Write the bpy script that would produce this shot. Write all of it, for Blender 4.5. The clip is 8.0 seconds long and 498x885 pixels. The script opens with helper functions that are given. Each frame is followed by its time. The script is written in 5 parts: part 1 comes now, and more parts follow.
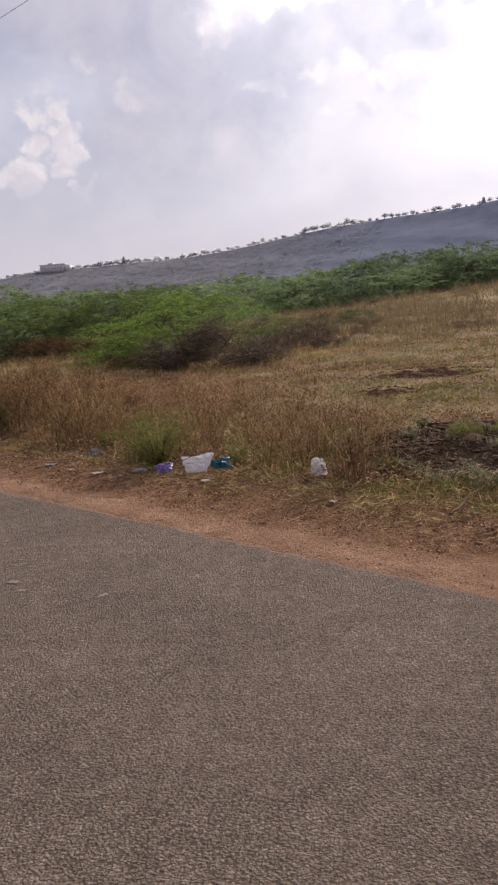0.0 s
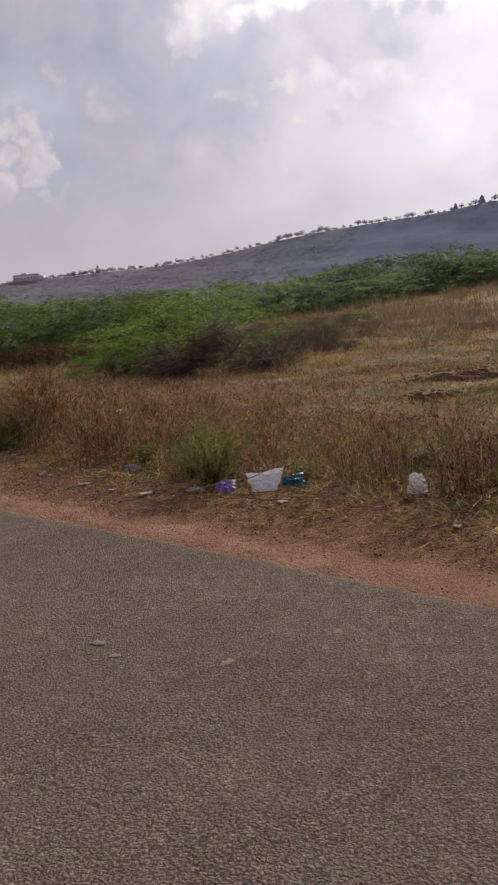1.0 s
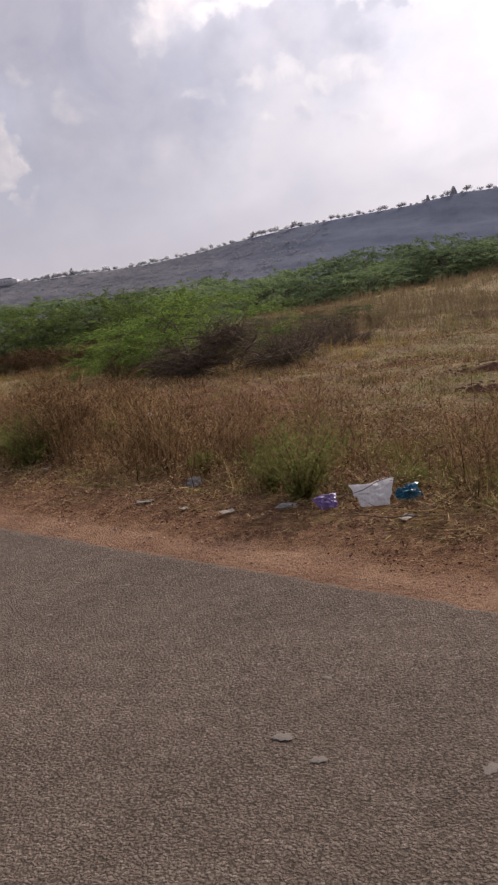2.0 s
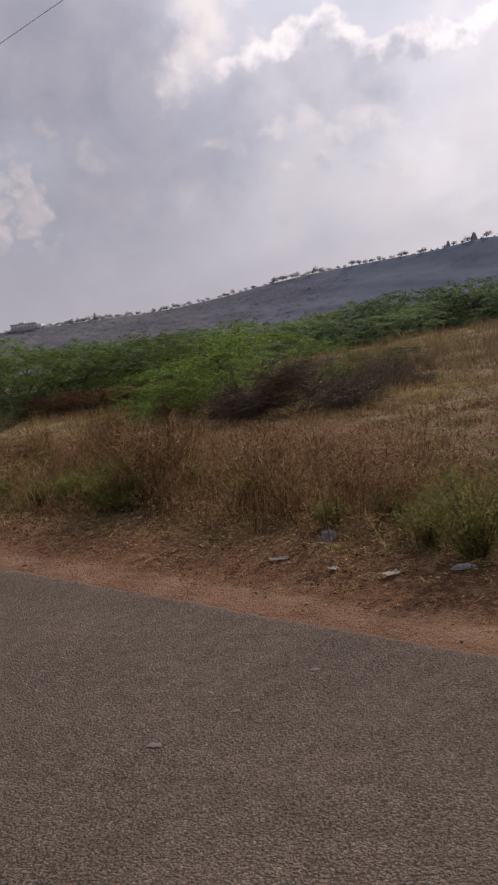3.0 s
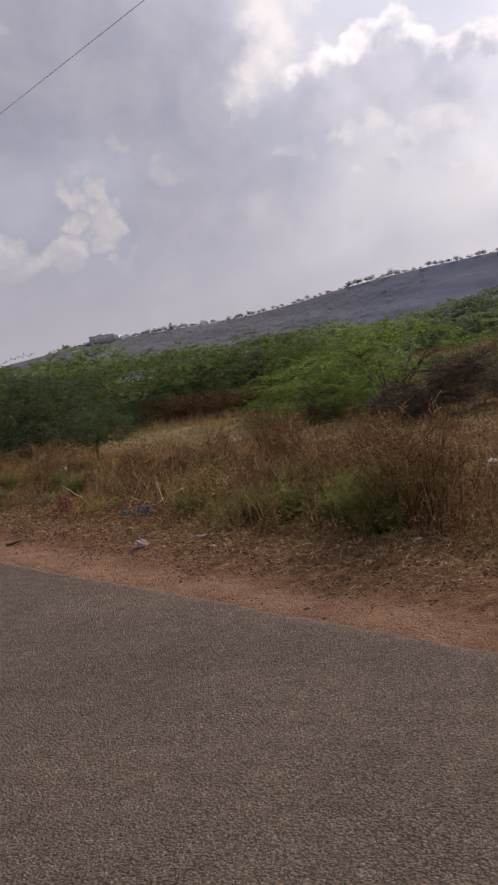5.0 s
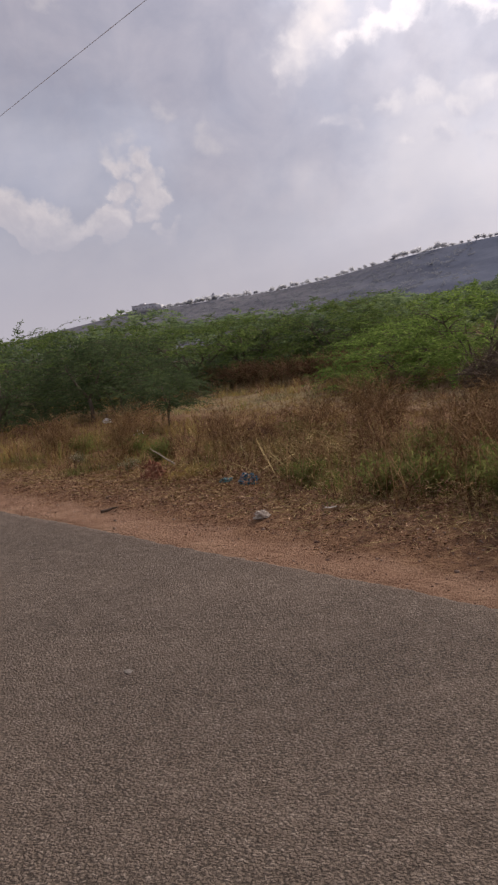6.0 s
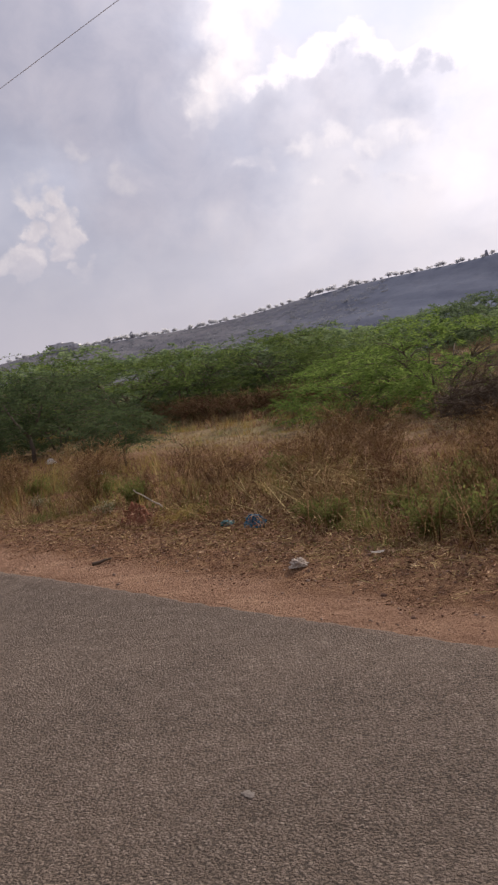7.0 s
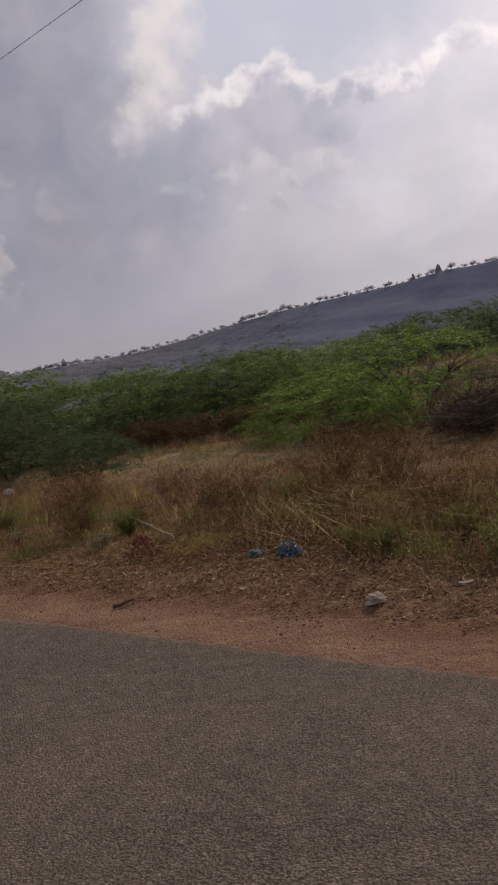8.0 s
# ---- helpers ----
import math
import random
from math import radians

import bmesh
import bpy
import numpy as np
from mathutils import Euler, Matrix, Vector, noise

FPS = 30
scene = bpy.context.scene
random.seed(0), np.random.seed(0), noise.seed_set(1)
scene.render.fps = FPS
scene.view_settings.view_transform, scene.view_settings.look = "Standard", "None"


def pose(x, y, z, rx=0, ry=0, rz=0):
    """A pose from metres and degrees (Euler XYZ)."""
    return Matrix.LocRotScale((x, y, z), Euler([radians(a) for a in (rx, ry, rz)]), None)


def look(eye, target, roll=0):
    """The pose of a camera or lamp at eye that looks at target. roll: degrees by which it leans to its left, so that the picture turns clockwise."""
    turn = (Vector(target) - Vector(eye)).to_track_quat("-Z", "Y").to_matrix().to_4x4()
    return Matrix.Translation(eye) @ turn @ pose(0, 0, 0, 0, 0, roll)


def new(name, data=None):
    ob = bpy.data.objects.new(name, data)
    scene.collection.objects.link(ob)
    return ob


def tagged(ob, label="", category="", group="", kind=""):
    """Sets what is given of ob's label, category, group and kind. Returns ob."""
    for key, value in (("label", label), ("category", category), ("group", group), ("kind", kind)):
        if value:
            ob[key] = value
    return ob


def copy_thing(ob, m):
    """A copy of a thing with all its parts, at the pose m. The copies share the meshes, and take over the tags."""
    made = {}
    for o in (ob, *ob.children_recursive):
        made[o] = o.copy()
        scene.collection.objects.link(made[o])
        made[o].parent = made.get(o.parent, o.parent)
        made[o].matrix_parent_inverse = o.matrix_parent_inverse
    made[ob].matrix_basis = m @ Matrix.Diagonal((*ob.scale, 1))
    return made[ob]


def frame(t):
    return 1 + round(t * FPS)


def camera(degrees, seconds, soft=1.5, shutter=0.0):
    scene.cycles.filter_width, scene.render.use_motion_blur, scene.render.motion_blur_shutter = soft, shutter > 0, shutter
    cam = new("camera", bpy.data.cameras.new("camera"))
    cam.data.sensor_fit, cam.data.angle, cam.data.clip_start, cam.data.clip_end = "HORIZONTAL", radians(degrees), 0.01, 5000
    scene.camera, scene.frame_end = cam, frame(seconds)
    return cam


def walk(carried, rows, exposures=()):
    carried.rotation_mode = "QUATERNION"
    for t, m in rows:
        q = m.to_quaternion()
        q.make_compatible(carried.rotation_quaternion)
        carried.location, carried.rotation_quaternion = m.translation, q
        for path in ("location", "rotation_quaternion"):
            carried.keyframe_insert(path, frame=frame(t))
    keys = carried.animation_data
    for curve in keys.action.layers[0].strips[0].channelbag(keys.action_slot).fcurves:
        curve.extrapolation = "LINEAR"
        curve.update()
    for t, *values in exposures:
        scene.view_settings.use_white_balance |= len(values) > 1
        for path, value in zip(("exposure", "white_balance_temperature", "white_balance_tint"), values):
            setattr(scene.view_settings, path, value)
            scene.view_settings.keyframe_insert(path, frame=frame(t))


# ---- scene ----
cam = camera(32.9, 8.0, 2.4)
PATH = [
    (0, (0.575, 1.242, 1.444), (0.208, 3.188, 1.159), -4.0),
    (0.5, (0.056, 1.814, 1.431), (-0.29, 3.767, 1.175), -3.7),
    (1, (-0.404, 2.145, 1.403), (-0.715, 4.102, 1.132), -4.7),
    (1.2, (-0.603, 2.34, 1.396), (-0.874, 4.298, 1.095), -5.3),
    (2.3, (-1.718, 3.275, 1.425), (-1.992, 5.24, 1.174), -6.8),
    (2.5, (-1.933, 3.398, 1.43), (-2.234, 5.363, 1.211), -6.3),
    (3, (-2.428, 3.808, 1.43), (-2.728, 5.778, 1.256), -6.4),
    (3.5, (-2.921, 4.26, 1.431), (-3.23, 6.229, 1.272), -6.0),
    (4, (-3.399, 4.626, 1.413), (-3.737, 6.591, 1.249), -7.2),
    (4.5, (-3.934, 5.063, 1.441), (-4.359, 7.014, 1.315), -6.2),
    (5, (-4.452, 5.421, 1.411), (-4.923, 7.36, 1.274), -7.8),
    (5.2, (-4.656, 5.578, 1.391), (-5.175, 7.504, 1.245), -7.7),
    (6.3, (-5.744, 6.277, 1.346), (-6.314, 8.183, 1.147), -6.6),
    (6.5, (-5.948, 6.433, 1.391), (-6.523, 8.338, 1.19), -6.6),
    (7, (-6.484, 6.794, 1.365), (-6.859, 8.754, 1.238), -7.6),
    (7.5, (-6.921, 7.219, 1.389), (-7.112, 9.21, 1.345), -7.8),
    (8, (-7.441, 7.523, 1.384), (-7.657, 9.51, 1.293), -8.8),
]
walk(cam, [(t, look(eye, target, roll)) for t, eye, target, roll in PATH],
     [(t, stops, 6600, 15) for t, stops in ((0.0, 0.34), (0.5, -0.12), (1.0, 0.0), (2.5, 0.1), (3.0, -0.26), (3.5, -0.24), (4.0, -0.15), (4.5, -0.08), (5.2, -0.17), (6.5, 0.05), (7.0, 0.12), (7.5, -0.7), (8.0, -0.55))])

# ---- sky and sun ----
SUN = Vector((0.33, 0.77, 0.55)).normalized()
sun = new("sun", bpy.data.lights.new("sun", "SUN"))
sun.data.energy, sun.data.angle, sun.data.color = 4.5, radians(1.2), (1.0, 0.93, 0.83)
sun.matrix_world = look((0, 0, 50), Vector((0, 0, 50)) - SUN)


class Nodes:
    """Short hand for node trees."""

    def __init__(self, tree):
        self.tree = tree
        tree.nodes.clear()

    def add(self, kind, ins=(), operation="", interpolation="", feature=""):
        node = self.tree.nodes.new(kind)
        if operation:
            node.operation = operation
        if interpolation:
            node.interpolation_type = interpolation
        if feature:
            node.feature = feature
        for key, value in dict(ins).items():
            self.put(node, key, value)
        return node

    def put(self, node, key, value):
        if isinstance(value, bpy.types.NodeSocket):
            self.tree.links.new(value, node.inputs[key])
        else:
            if isinstance(value, (tuple, list)) and len(value) == 3 and node.inputs[key].type == "RGBA":
                value = (*value, 1)
            node.inputs[key].default_value = value

    def math(self, op, a, b=0.0, c=0.0, clamp=False):
        node = self.add("ShaderNodeMath", {0: a, 1: b, 2: c}, operation=op)
        node.use_clamp = clamp
        return node.outputs[0]

    def noise(self, vec, scale, detail=5.0, rough=0.55, distort=0.0):
        return self.add("ShaderNodeTexNoise", {"Vector": vec, "Scale": scale, "Detail": detail, "Roughness": rough, "Distortion": distort}).outputs["Fac"]

    def ramp(self, fac, stops):
        node = self.add("ShaderNodeValToRGB", {"Fac": fac})
        els = node.color_ramp.elements
        while len(els) < len(stops):
            els.new(0.5)
        for el, (p, c) in zip(els, stops):
            el.position, el.color = p, (*c, 1)
        return node.outputs["Color"]

    def mix(self, fac, a, b, blend="MIX"):
        node = self.add("ShaderNodeMix")
        node.data_type, node.blend_type = "RGBA", blend
        for key, value in ((0, fac), (6, a), (7, b)):
            self.put(node, key, value)
        return node.outputs[2]

    def smooth(self, x, lo, hi):
        return self.add("ShaderNodeMapRange", {0: x, 1: lo, 2: hi, 3: 0.0, 4: 1.0}, interpolation="SMOOTHSTEP").outputs[0]


world = bpy.data.worlds.new("sky")
scene.world = world
world.use_nodes = True
w = Nodes(world.node_tree)
way = w.add("ShaderNodeTexCoord").outputs["Generated"]
nishita = w.add("ShaderNodeTexSky")
nishita.sky_type, nishita.sun_disc, nishita.dust_density = "NISHITA", False, 3.0
nishita.sun_elevation, nishita.sun_rotation = math.asin(SUN.z), math.atan2(SUN.x, SUN.y)
clear = w.mix(1.0, nishita.outputs["Color"], (0.10, 0.10, 0.10), "MULTIPLY")
# the sky by compass angle and height: cloud lobes as (angle, height, radius)
CREST = ((-0.126, 0.327, 0.020), (-0.099, 0.323, 0.026), (-0.063, 0.322, 0.031), (-0.036, 0.334, 0.030), (-0.016, 0.341, 0.030), (0.008, 0.323, 0.030), (0.031, 0.312, 0.027), (0.061, 0.309, 0.027), (0.090, 0.305, 0.028), (0.116, 0.303, 0.025))
SHELF = ((-0.150, 0.253, 0.012), (-0.126, 0.250, 0.015), (-0.086, 0.255, 0.019), (-0.047, 0.253, 0.021), (-0.012, 0.243, 0.018), (0.022, 0.250, 0.022), (0.040, 0.240, 0.018), (-0.076, 0.222, 0.018), (-0.030, 0.212, 0.026), (0.030, 0.205, 0.025), (0.062, 0.188, 0.020))
TONGUE = ((-0.115, 0.470, 0.034), (-0.124, 0.432, 0.030), (-0.134, 0.402, 0.027), (-0.147, 0.374, 0.027), (-0.165, 0.347, 0.026), (-0.186, 0.324, 0.018), (-0.202, 0.308, 0.009))
DARK = ((-0.42, 0.385, 0.075), (-0.335, 0.372, 0.07), (-0.255, 0.362, 0.062), (-0.50, 0.41, 0.085), (-0.36, 0.45, 0.10), (-0.24, 0.44, 0.055))
DIM = ((-0.22, 0.255, 0.058), (-0.17, 0.218, 0.048), (-0.28, 0.222, 0.048), (-0.12, 0.285, 0.030), (-0.05, 0.305, 0.034), (0.03, 0.292, 0.028), (-0.31, 0.30, 0.05))
LIGHT = ((-0.048, 0.199, 0.053), (0.048, 0.179, 0.033), (0.147, 0.214, 0.028), (-0.185, 0.192, 0.016))
PILE = ((-0.58, 0.200, 0.034), (-0.55, 0.196, 0.030), (-0.525, 0.190, 0.025), (-0.500, 0.180, 0.026), (-0.478, 0.168, 0.021), (-0.455, 0.168, 0.015), (-0.437, 0.170, 0.015), (-0.410, 0.178, 0.020),
        (-0.405, 0.208, 0.014), (-0.403, 0.232, 0.012), (-0.383, 0.222, 0.012), (-0.376, 0.200, 0.018), (-0.354, 0.199, 0.014), (-0.372, 0.180, 0.016), (-0.350, 0.160, 0.013))
RIGHT = ((0.140, 0.318, 0.014), (0.165, 0.326, 0.018), (0.190, 0.332, 0.022), (0.215, 0.334, 0.023), (0.245, 0.330, 0.022), (0.275, 0.332, 0.024))
PUFF = ((-0.347, 0.282, 0.009), (-0.292, 0.256, 0.014), (-0.405, 0.250, 0.010), (-0.46, 0.40, 0.012))

axes = w.add("ShaderNodeSeparateXYZ", {0: way}).outputs
flat_way = w.add("ShaderNodeCombineXYZ", {0: w.math("ARCTAN2", axes[0], axes[1]), 1: axes[2]}).outputs[0]
billow = w.add("ShaderNodeTexNoise", {"Vector": way, "Scale": 24.0, "Detail": 8.0, "Roughness": 0.52}).outputs["Color"]
billow = w.add("ShaderNodeVectorMath", {0: billow, 1: (0.5, 0.5, 0.5)}, operation="SUBTRACT").outputs[0]


def lobes(places, ragged, blend=0.012, lift=0.0):
    """Signed distance to a union of round cloud lobes with ragged edges: minus inside."""
    at = w.add("ShaderNodeVectorMath", {0: billow, 1: (ragged, ragged, 0.0), 2: flat_way}, operation="MULTIPLY_ADD").outputs[0]
    at = w.add("ShaderNodeVectorMath", {0: at, 1: (0.0, lift, 0.0)}, operation="ADD").outputs[0] if lift else at
    total = None
    for angle, height, radius in places:
        gap = w.add("ShaderNodeVectorMath", {0: at, 1: (angle, height, 0.0)}, operation="DISTANCE").outputs["Value"]
        gap = w.math("SUBTRACT", gap, radius)
        total = gap if total is None else w.math("SMOOTH_MIN", total, gap, blend)
    return total


# the cloud cover is brightest a little above and beside the sun
glow = w.add("ShaderNodeVectorMath", {0: way, 1: tuple(Vector((0.36, 0.66, 0.66)).normalized())}, operation="DOT_PRODUCT").outputs["Value"]
near_sun = w.smooth(glow, 0.56, 0.98)
soft = w.noise(w.add("ShaderNodeMapping", {0: way, 3: (1.0, 1.0, 2.0)}).outputs[0], 5.0, 7.0, 0.5, 0.4)
fine = w.noise(way, 13.0, 9.0, 0.6, 0.3)
sky = w.mix(near_sun, (0.435, 0.447, 0.527), (0.92, 0.93, 1.03))
sky = w.mix(0.12, sky, clear)
sky = w.mix(1.0, sky, w.ramp(soft, [(0.32, (0.88, 0.885, 0.90)), (0.5, (0.99, 0.99, 0.99)), (0.68, (1.12, 1.11, 1.10))]), "MULTIPLY")
# the great grey mass, soft at its edges
grey = w.mix(near_sun, (0.368, 0.368, 0.438), (0.60, 0.61, 0.71))
grey = w.mix(1.0, grey, w.ramp(fine, [(0.3, (0.93, 0.935, 0.945)), (0.7, (1.08, 1.07, 1.06))]), "MULTIPLY")
for places, strong in ((DIM, 0.68), (DARK, 0.88)):
    mass = w.smooth(lobes(places, 0.10, 0.05), 0.05, -0.045)
    sky = w.mix(w.math("MULTIPLY", mass, strong), sky, grey)
sky = w.mix(1.0, sky, w.ramp(fine, [(0.34, (0.935, 0.95, 0.975)), (0.66, (1.065, 1.05, 1.03))]), "MULTIPLY")
# pale smears
gap_sky = w.smooth(lobes(((-0.06, 0.41, 0.05), (0.0, 0.42, 0.06), (0.07, 0.40, 0.06), (0.14, 0.40, 0.05)), 0.08, 0.04), 0.04, -0.04)
sky = w.mix(w.math("MULTIPLY", gap_sky, 0.8), sky, (0.76, 0.81, 0.94))
pale = w.smooth(lobes(LIGHT, 0.07, 0.03), 0.03, -0.03)
sky = w.mix(w.math("MULTIPLY", pale, 0.5), sky, w.mix(near_sun, (0.64, 0.615, 0.645), (0.98, 0.95, 0.98)))


def heap_cloud(below, places, ragged, sink, dim, lit, strong, deep=0.05):
    """A heaped cloud: a lit crest, a grey body that sinks into the haze."""
    edge = lobes(places, ragged)
    upper = w.smooth(w.math("SUBTRACT", lobes(places, ragged, lift=0.014), edge), -0.006, 0.012)
    inside = w.math("MULTIPLY", w.smooth(edge, 0.005, -0.008), w.math("MAXIMUM", upper, w.smooth(edge, 0.0, -deep)))
    fade = w.smooth(w.math("MULTIPLY_ADD", w.math("SUBTRACT", fine, 0.5), 0.08, axes[2]), sink - 0.03, sink + 0.04)
    crest = w.smooth(w.math("MULTIPLY_ADD", w.math("SUBTRACT", fine, 0.5), 0.11, edge), -0.030, 0.0)
    crest = w.math("MULTIPLY", crest, upper)
    inner = w.mix(near_sun, dim[0], dim[1])
    body = w.mix(crest, inner, w.mix(near_sun, lit[0], lit[1]))
    body = w.mix(1.0, body, w.ramp(fine, [(0.3, (0.93, 0.93, 0.93)), (0.7, (1.07, 1.07, 1.07))]), "MULTIPLY")
    return w.mix(w.math("MULTIPLY", w.math("MULTIPLY", inside, fade), strong), below, body)


tongue = w.smooth(lobes(TONGUE, 0.085, 0.02), 0.012, -0.024)
tongue = w.math("MULTIPLY", tongue, w.smooth(fine, 0.20, 0.50))
sky = w.mix(w.math("MULTIPLY", tongue, 0.85), sky, w.mix(near_sun, (0.82, 0.78, 0.77), (1.28, 1.20, 1.17)))
sky = heap_cloud(sky, CREST, 0.075, 0.265, ((0.47, 0.48, 0.56), (0.78, 0.79, 0.89)), ((0.80, 0.77, 0.78), (1.42, 1.35, 1.34)), 0.9)
sky = heap_cloud(sky, RIGHT, 0.06, 0.265, ((0.66, 0.66, 0.73), (1.05, 1.03, 1.10)), ((0.80, 0.77, 0.78), (1.50, 1.42, 1.41)), 0.85)
sky = heap_cloud(sky, SHELF, 0.06, 0.19, ((0.50, 0.505, 0.58), (0.78, 0.78, 0.87)), ((0.68, 0.66, 0.69), (1.02, 0.985, 1.0)), 0.7)
sky = heap_cloud(sky, PILE, 0.085, 0.155, ((0.57, 0.55, 0.59), (0.65, 0.63, 0.67)), ((0.74, 0.70, 0.70), (0.84, 0.80, 0.80)), 0.85, 0.004)
puff = w.smooth(lobes(PUFF, 0.10, 0.006), 0.008, -0.010)
sky = w.mix(w.math("MULTIPLY", puff, 0.35), sky, (0.68, 0.65, 0.655))
haze = w.math("SUBTRACT", 1.0, w.smooth(axes[2], 0.04, 0.22))
sky = w.mix(w.math("MULTIPLY", haze, 0.82), sky, w.mix(near_sun, (0.515, 0.497, 0.55), (0.90, 0.87, 0.94)))
back = w.add("ShaderNodeBackground", {"Color": sky, "Strength": 1.0})
w.tree.links.new(back.outputs[0], w.add("ShaderNodeOutputWorld").inputs[0])


# ---- materials ----
def material(name, stops, scale=6.0, bump=0.4, bump_scale=60.0, rough=0.9, island=0.0, thing=0.0, through_light=0.0, gloss=0.06, metres=0.01, reach=0.28):
    """Two scales of noise, and the piece's own random number, pick a colour along the stops."""
    mat = bpy.data.materials.new(name)
    mat.use_nodes = True
    m = Nodes(mat.node_tree)
    place = m.add("ShaderNodeTexCoord").outputs["Object"]
    fac = m.math("ADD", m.math("MULTIPLY", m.noise(place, scale), 0.6), m.math("MULTIPLY", m.noise(place, scale * 9), 0.4))
    if island:
        rand = m.add("ShaderNodeNewGeometry").outputs["Random Per Island"]
        fac = m.math("ADD", m.math("MULTIPLY", fac, 1 - island), m.math("MULTIPLY", rand, island))
    if thing:
        rand = m.add("ShaderNodeObjectInfo").outputs["Random"]
        fac = m.math("ADD", m.math("MULTIPLY", fac, 1 - thing), m.math("MULTIPLY", rand, thing))
    colour = m.ramp(fac, [(0.5 - reach + 2 * reach * i / max(1, len(stops) - 1), c) for i, c in enumerate(stops)])
    shader = m.add("ShaderNodeBsdfPrincipled", {"Base Color": colour, "Roughness": rough, "Specular IOR Level": gloss})
    if bump:
        b = m.add("ShaderNodeBump", {"Strength": bump, "Distance": metres, "Height": m.noise(place, bump_scale, 6.0)})
        m.put(shader, "Normal", b.outputs[0])
    out = shader.outputs[0]
    if through_light:
        glow = m.add("ShaderNodeBsdfTranslucent", {"Color": colour})
        out = m.add("ShaderNodeMixShader", {0: through_light, 1: out, 2: glow.outputs[0]}).outputs[0]
    m.tree.links.new(out, m.add("ShaderNodeOutputMaterial").inputs[0])
    return mat


def asphalt_material():
    mat = bpy.data.materials.new("asphalt")
    mat.use_nodes = True
    m = Nodes(mat.node_tree)
    place = m.add("ShaderNodeTexCoord").outputs["Object"]
    shake = m.add("ShaderNodeTexNoise", {"Vector": place, "Scale": 45.0, "Detail": 3.0}).outputs["Color"]
    warped = m.add("ShaderNodeVectorMath", {0: shake, 1: (0.022, 0.022, 0.022), 2: place}, operation="MULTIPLY_ADD").outputs[0]
    stone = m.add("ShaderNodeTexVoronoi", {"Vector": warped, "Scale": 86.0, "Randomness": 1.0})
    lump = m.math("SUBTRACT", 1.0, m.smooth(stone.outputs["Distance"], 0.15, 0.75))
    rough = m.noise(place, 74.0, 5.0, 0.75)
    zone = m.noise(place, 1.7, 4.0, 0.6)
    tone = m.add("ShaderNodeSeparateColor", {0: stone.outputs["Color"]}).outputs[0]
    stones = m.ramp(tone, [(0.0, (0.115, 0.089, 0.071)), (0.6, (0.147, 0.115, 0.092)), (0.9, (0.170, 0.135, 0.109)), (1.0, (0.215, 0.175, 0.145))])
    pit = m.math("ADD", m.math("MULTIPLY", lump, 0.38), rough)
    pit = m.smooth(m.math("MULTIPLY_ADD", zone, 0.20, pit), 0.50, 0.78)
    base = m.mix(pit, (0.052, 0.042, 0.034), stones)
    wide = m.noise(place, 0.6, 4.0)
    base = m.mix(1.0, base, m.ramp(wide, [(0.3, (0.86, 0.85, 0.85)), (0.7, (1.15, 1.12, 1.10))]), "MULTIPLY")
    mid = m.noise(place, 9.0, 5.0)
    base = m.mix(1.0, base, m.ramp(mid, [(0.3, (0.86, 0.85, 0.84)), (0.7, (1.14, 1.14, 1.14))]), "MULTIPLY")
    # red dust blown in along the edge
    across = m.add("ShaderNodeVectorMath", {0: place, 1: (0.6, 0.8, 0.0)}, operation="DOT_PRODUCT").outputs["Value"]
    across = m.math("MULTIPLY_ADD", m.noise(place, 6.0, 5.0), 0.5, across)
    base = m.mix(m.math("MULTIPLY", m.smooth(across, 5.12, 5.4), 0.5), base, (0.19, 0.112, 0.078))
    height = m.math("ADD", m.math("MULTIPLY", lump, 0.7), m.math("MULTIPLY", rough, 0.9))
    b = m.add("ShaderNodeBump", {"Strength": 1.0, "Distance": 0.009, "Height": height})
    shader = m.add("ShaderNodeBsdfPrincipled", {"Base Color": base, "Roughness": 0.95, "Specular IOR Level": 0.06, "Normal": b.outputs[0]})
    m.tree.links.new(shader.outputs[0], m.add("ShaderNodeOutputMaterial").inputs[0])
    return mat


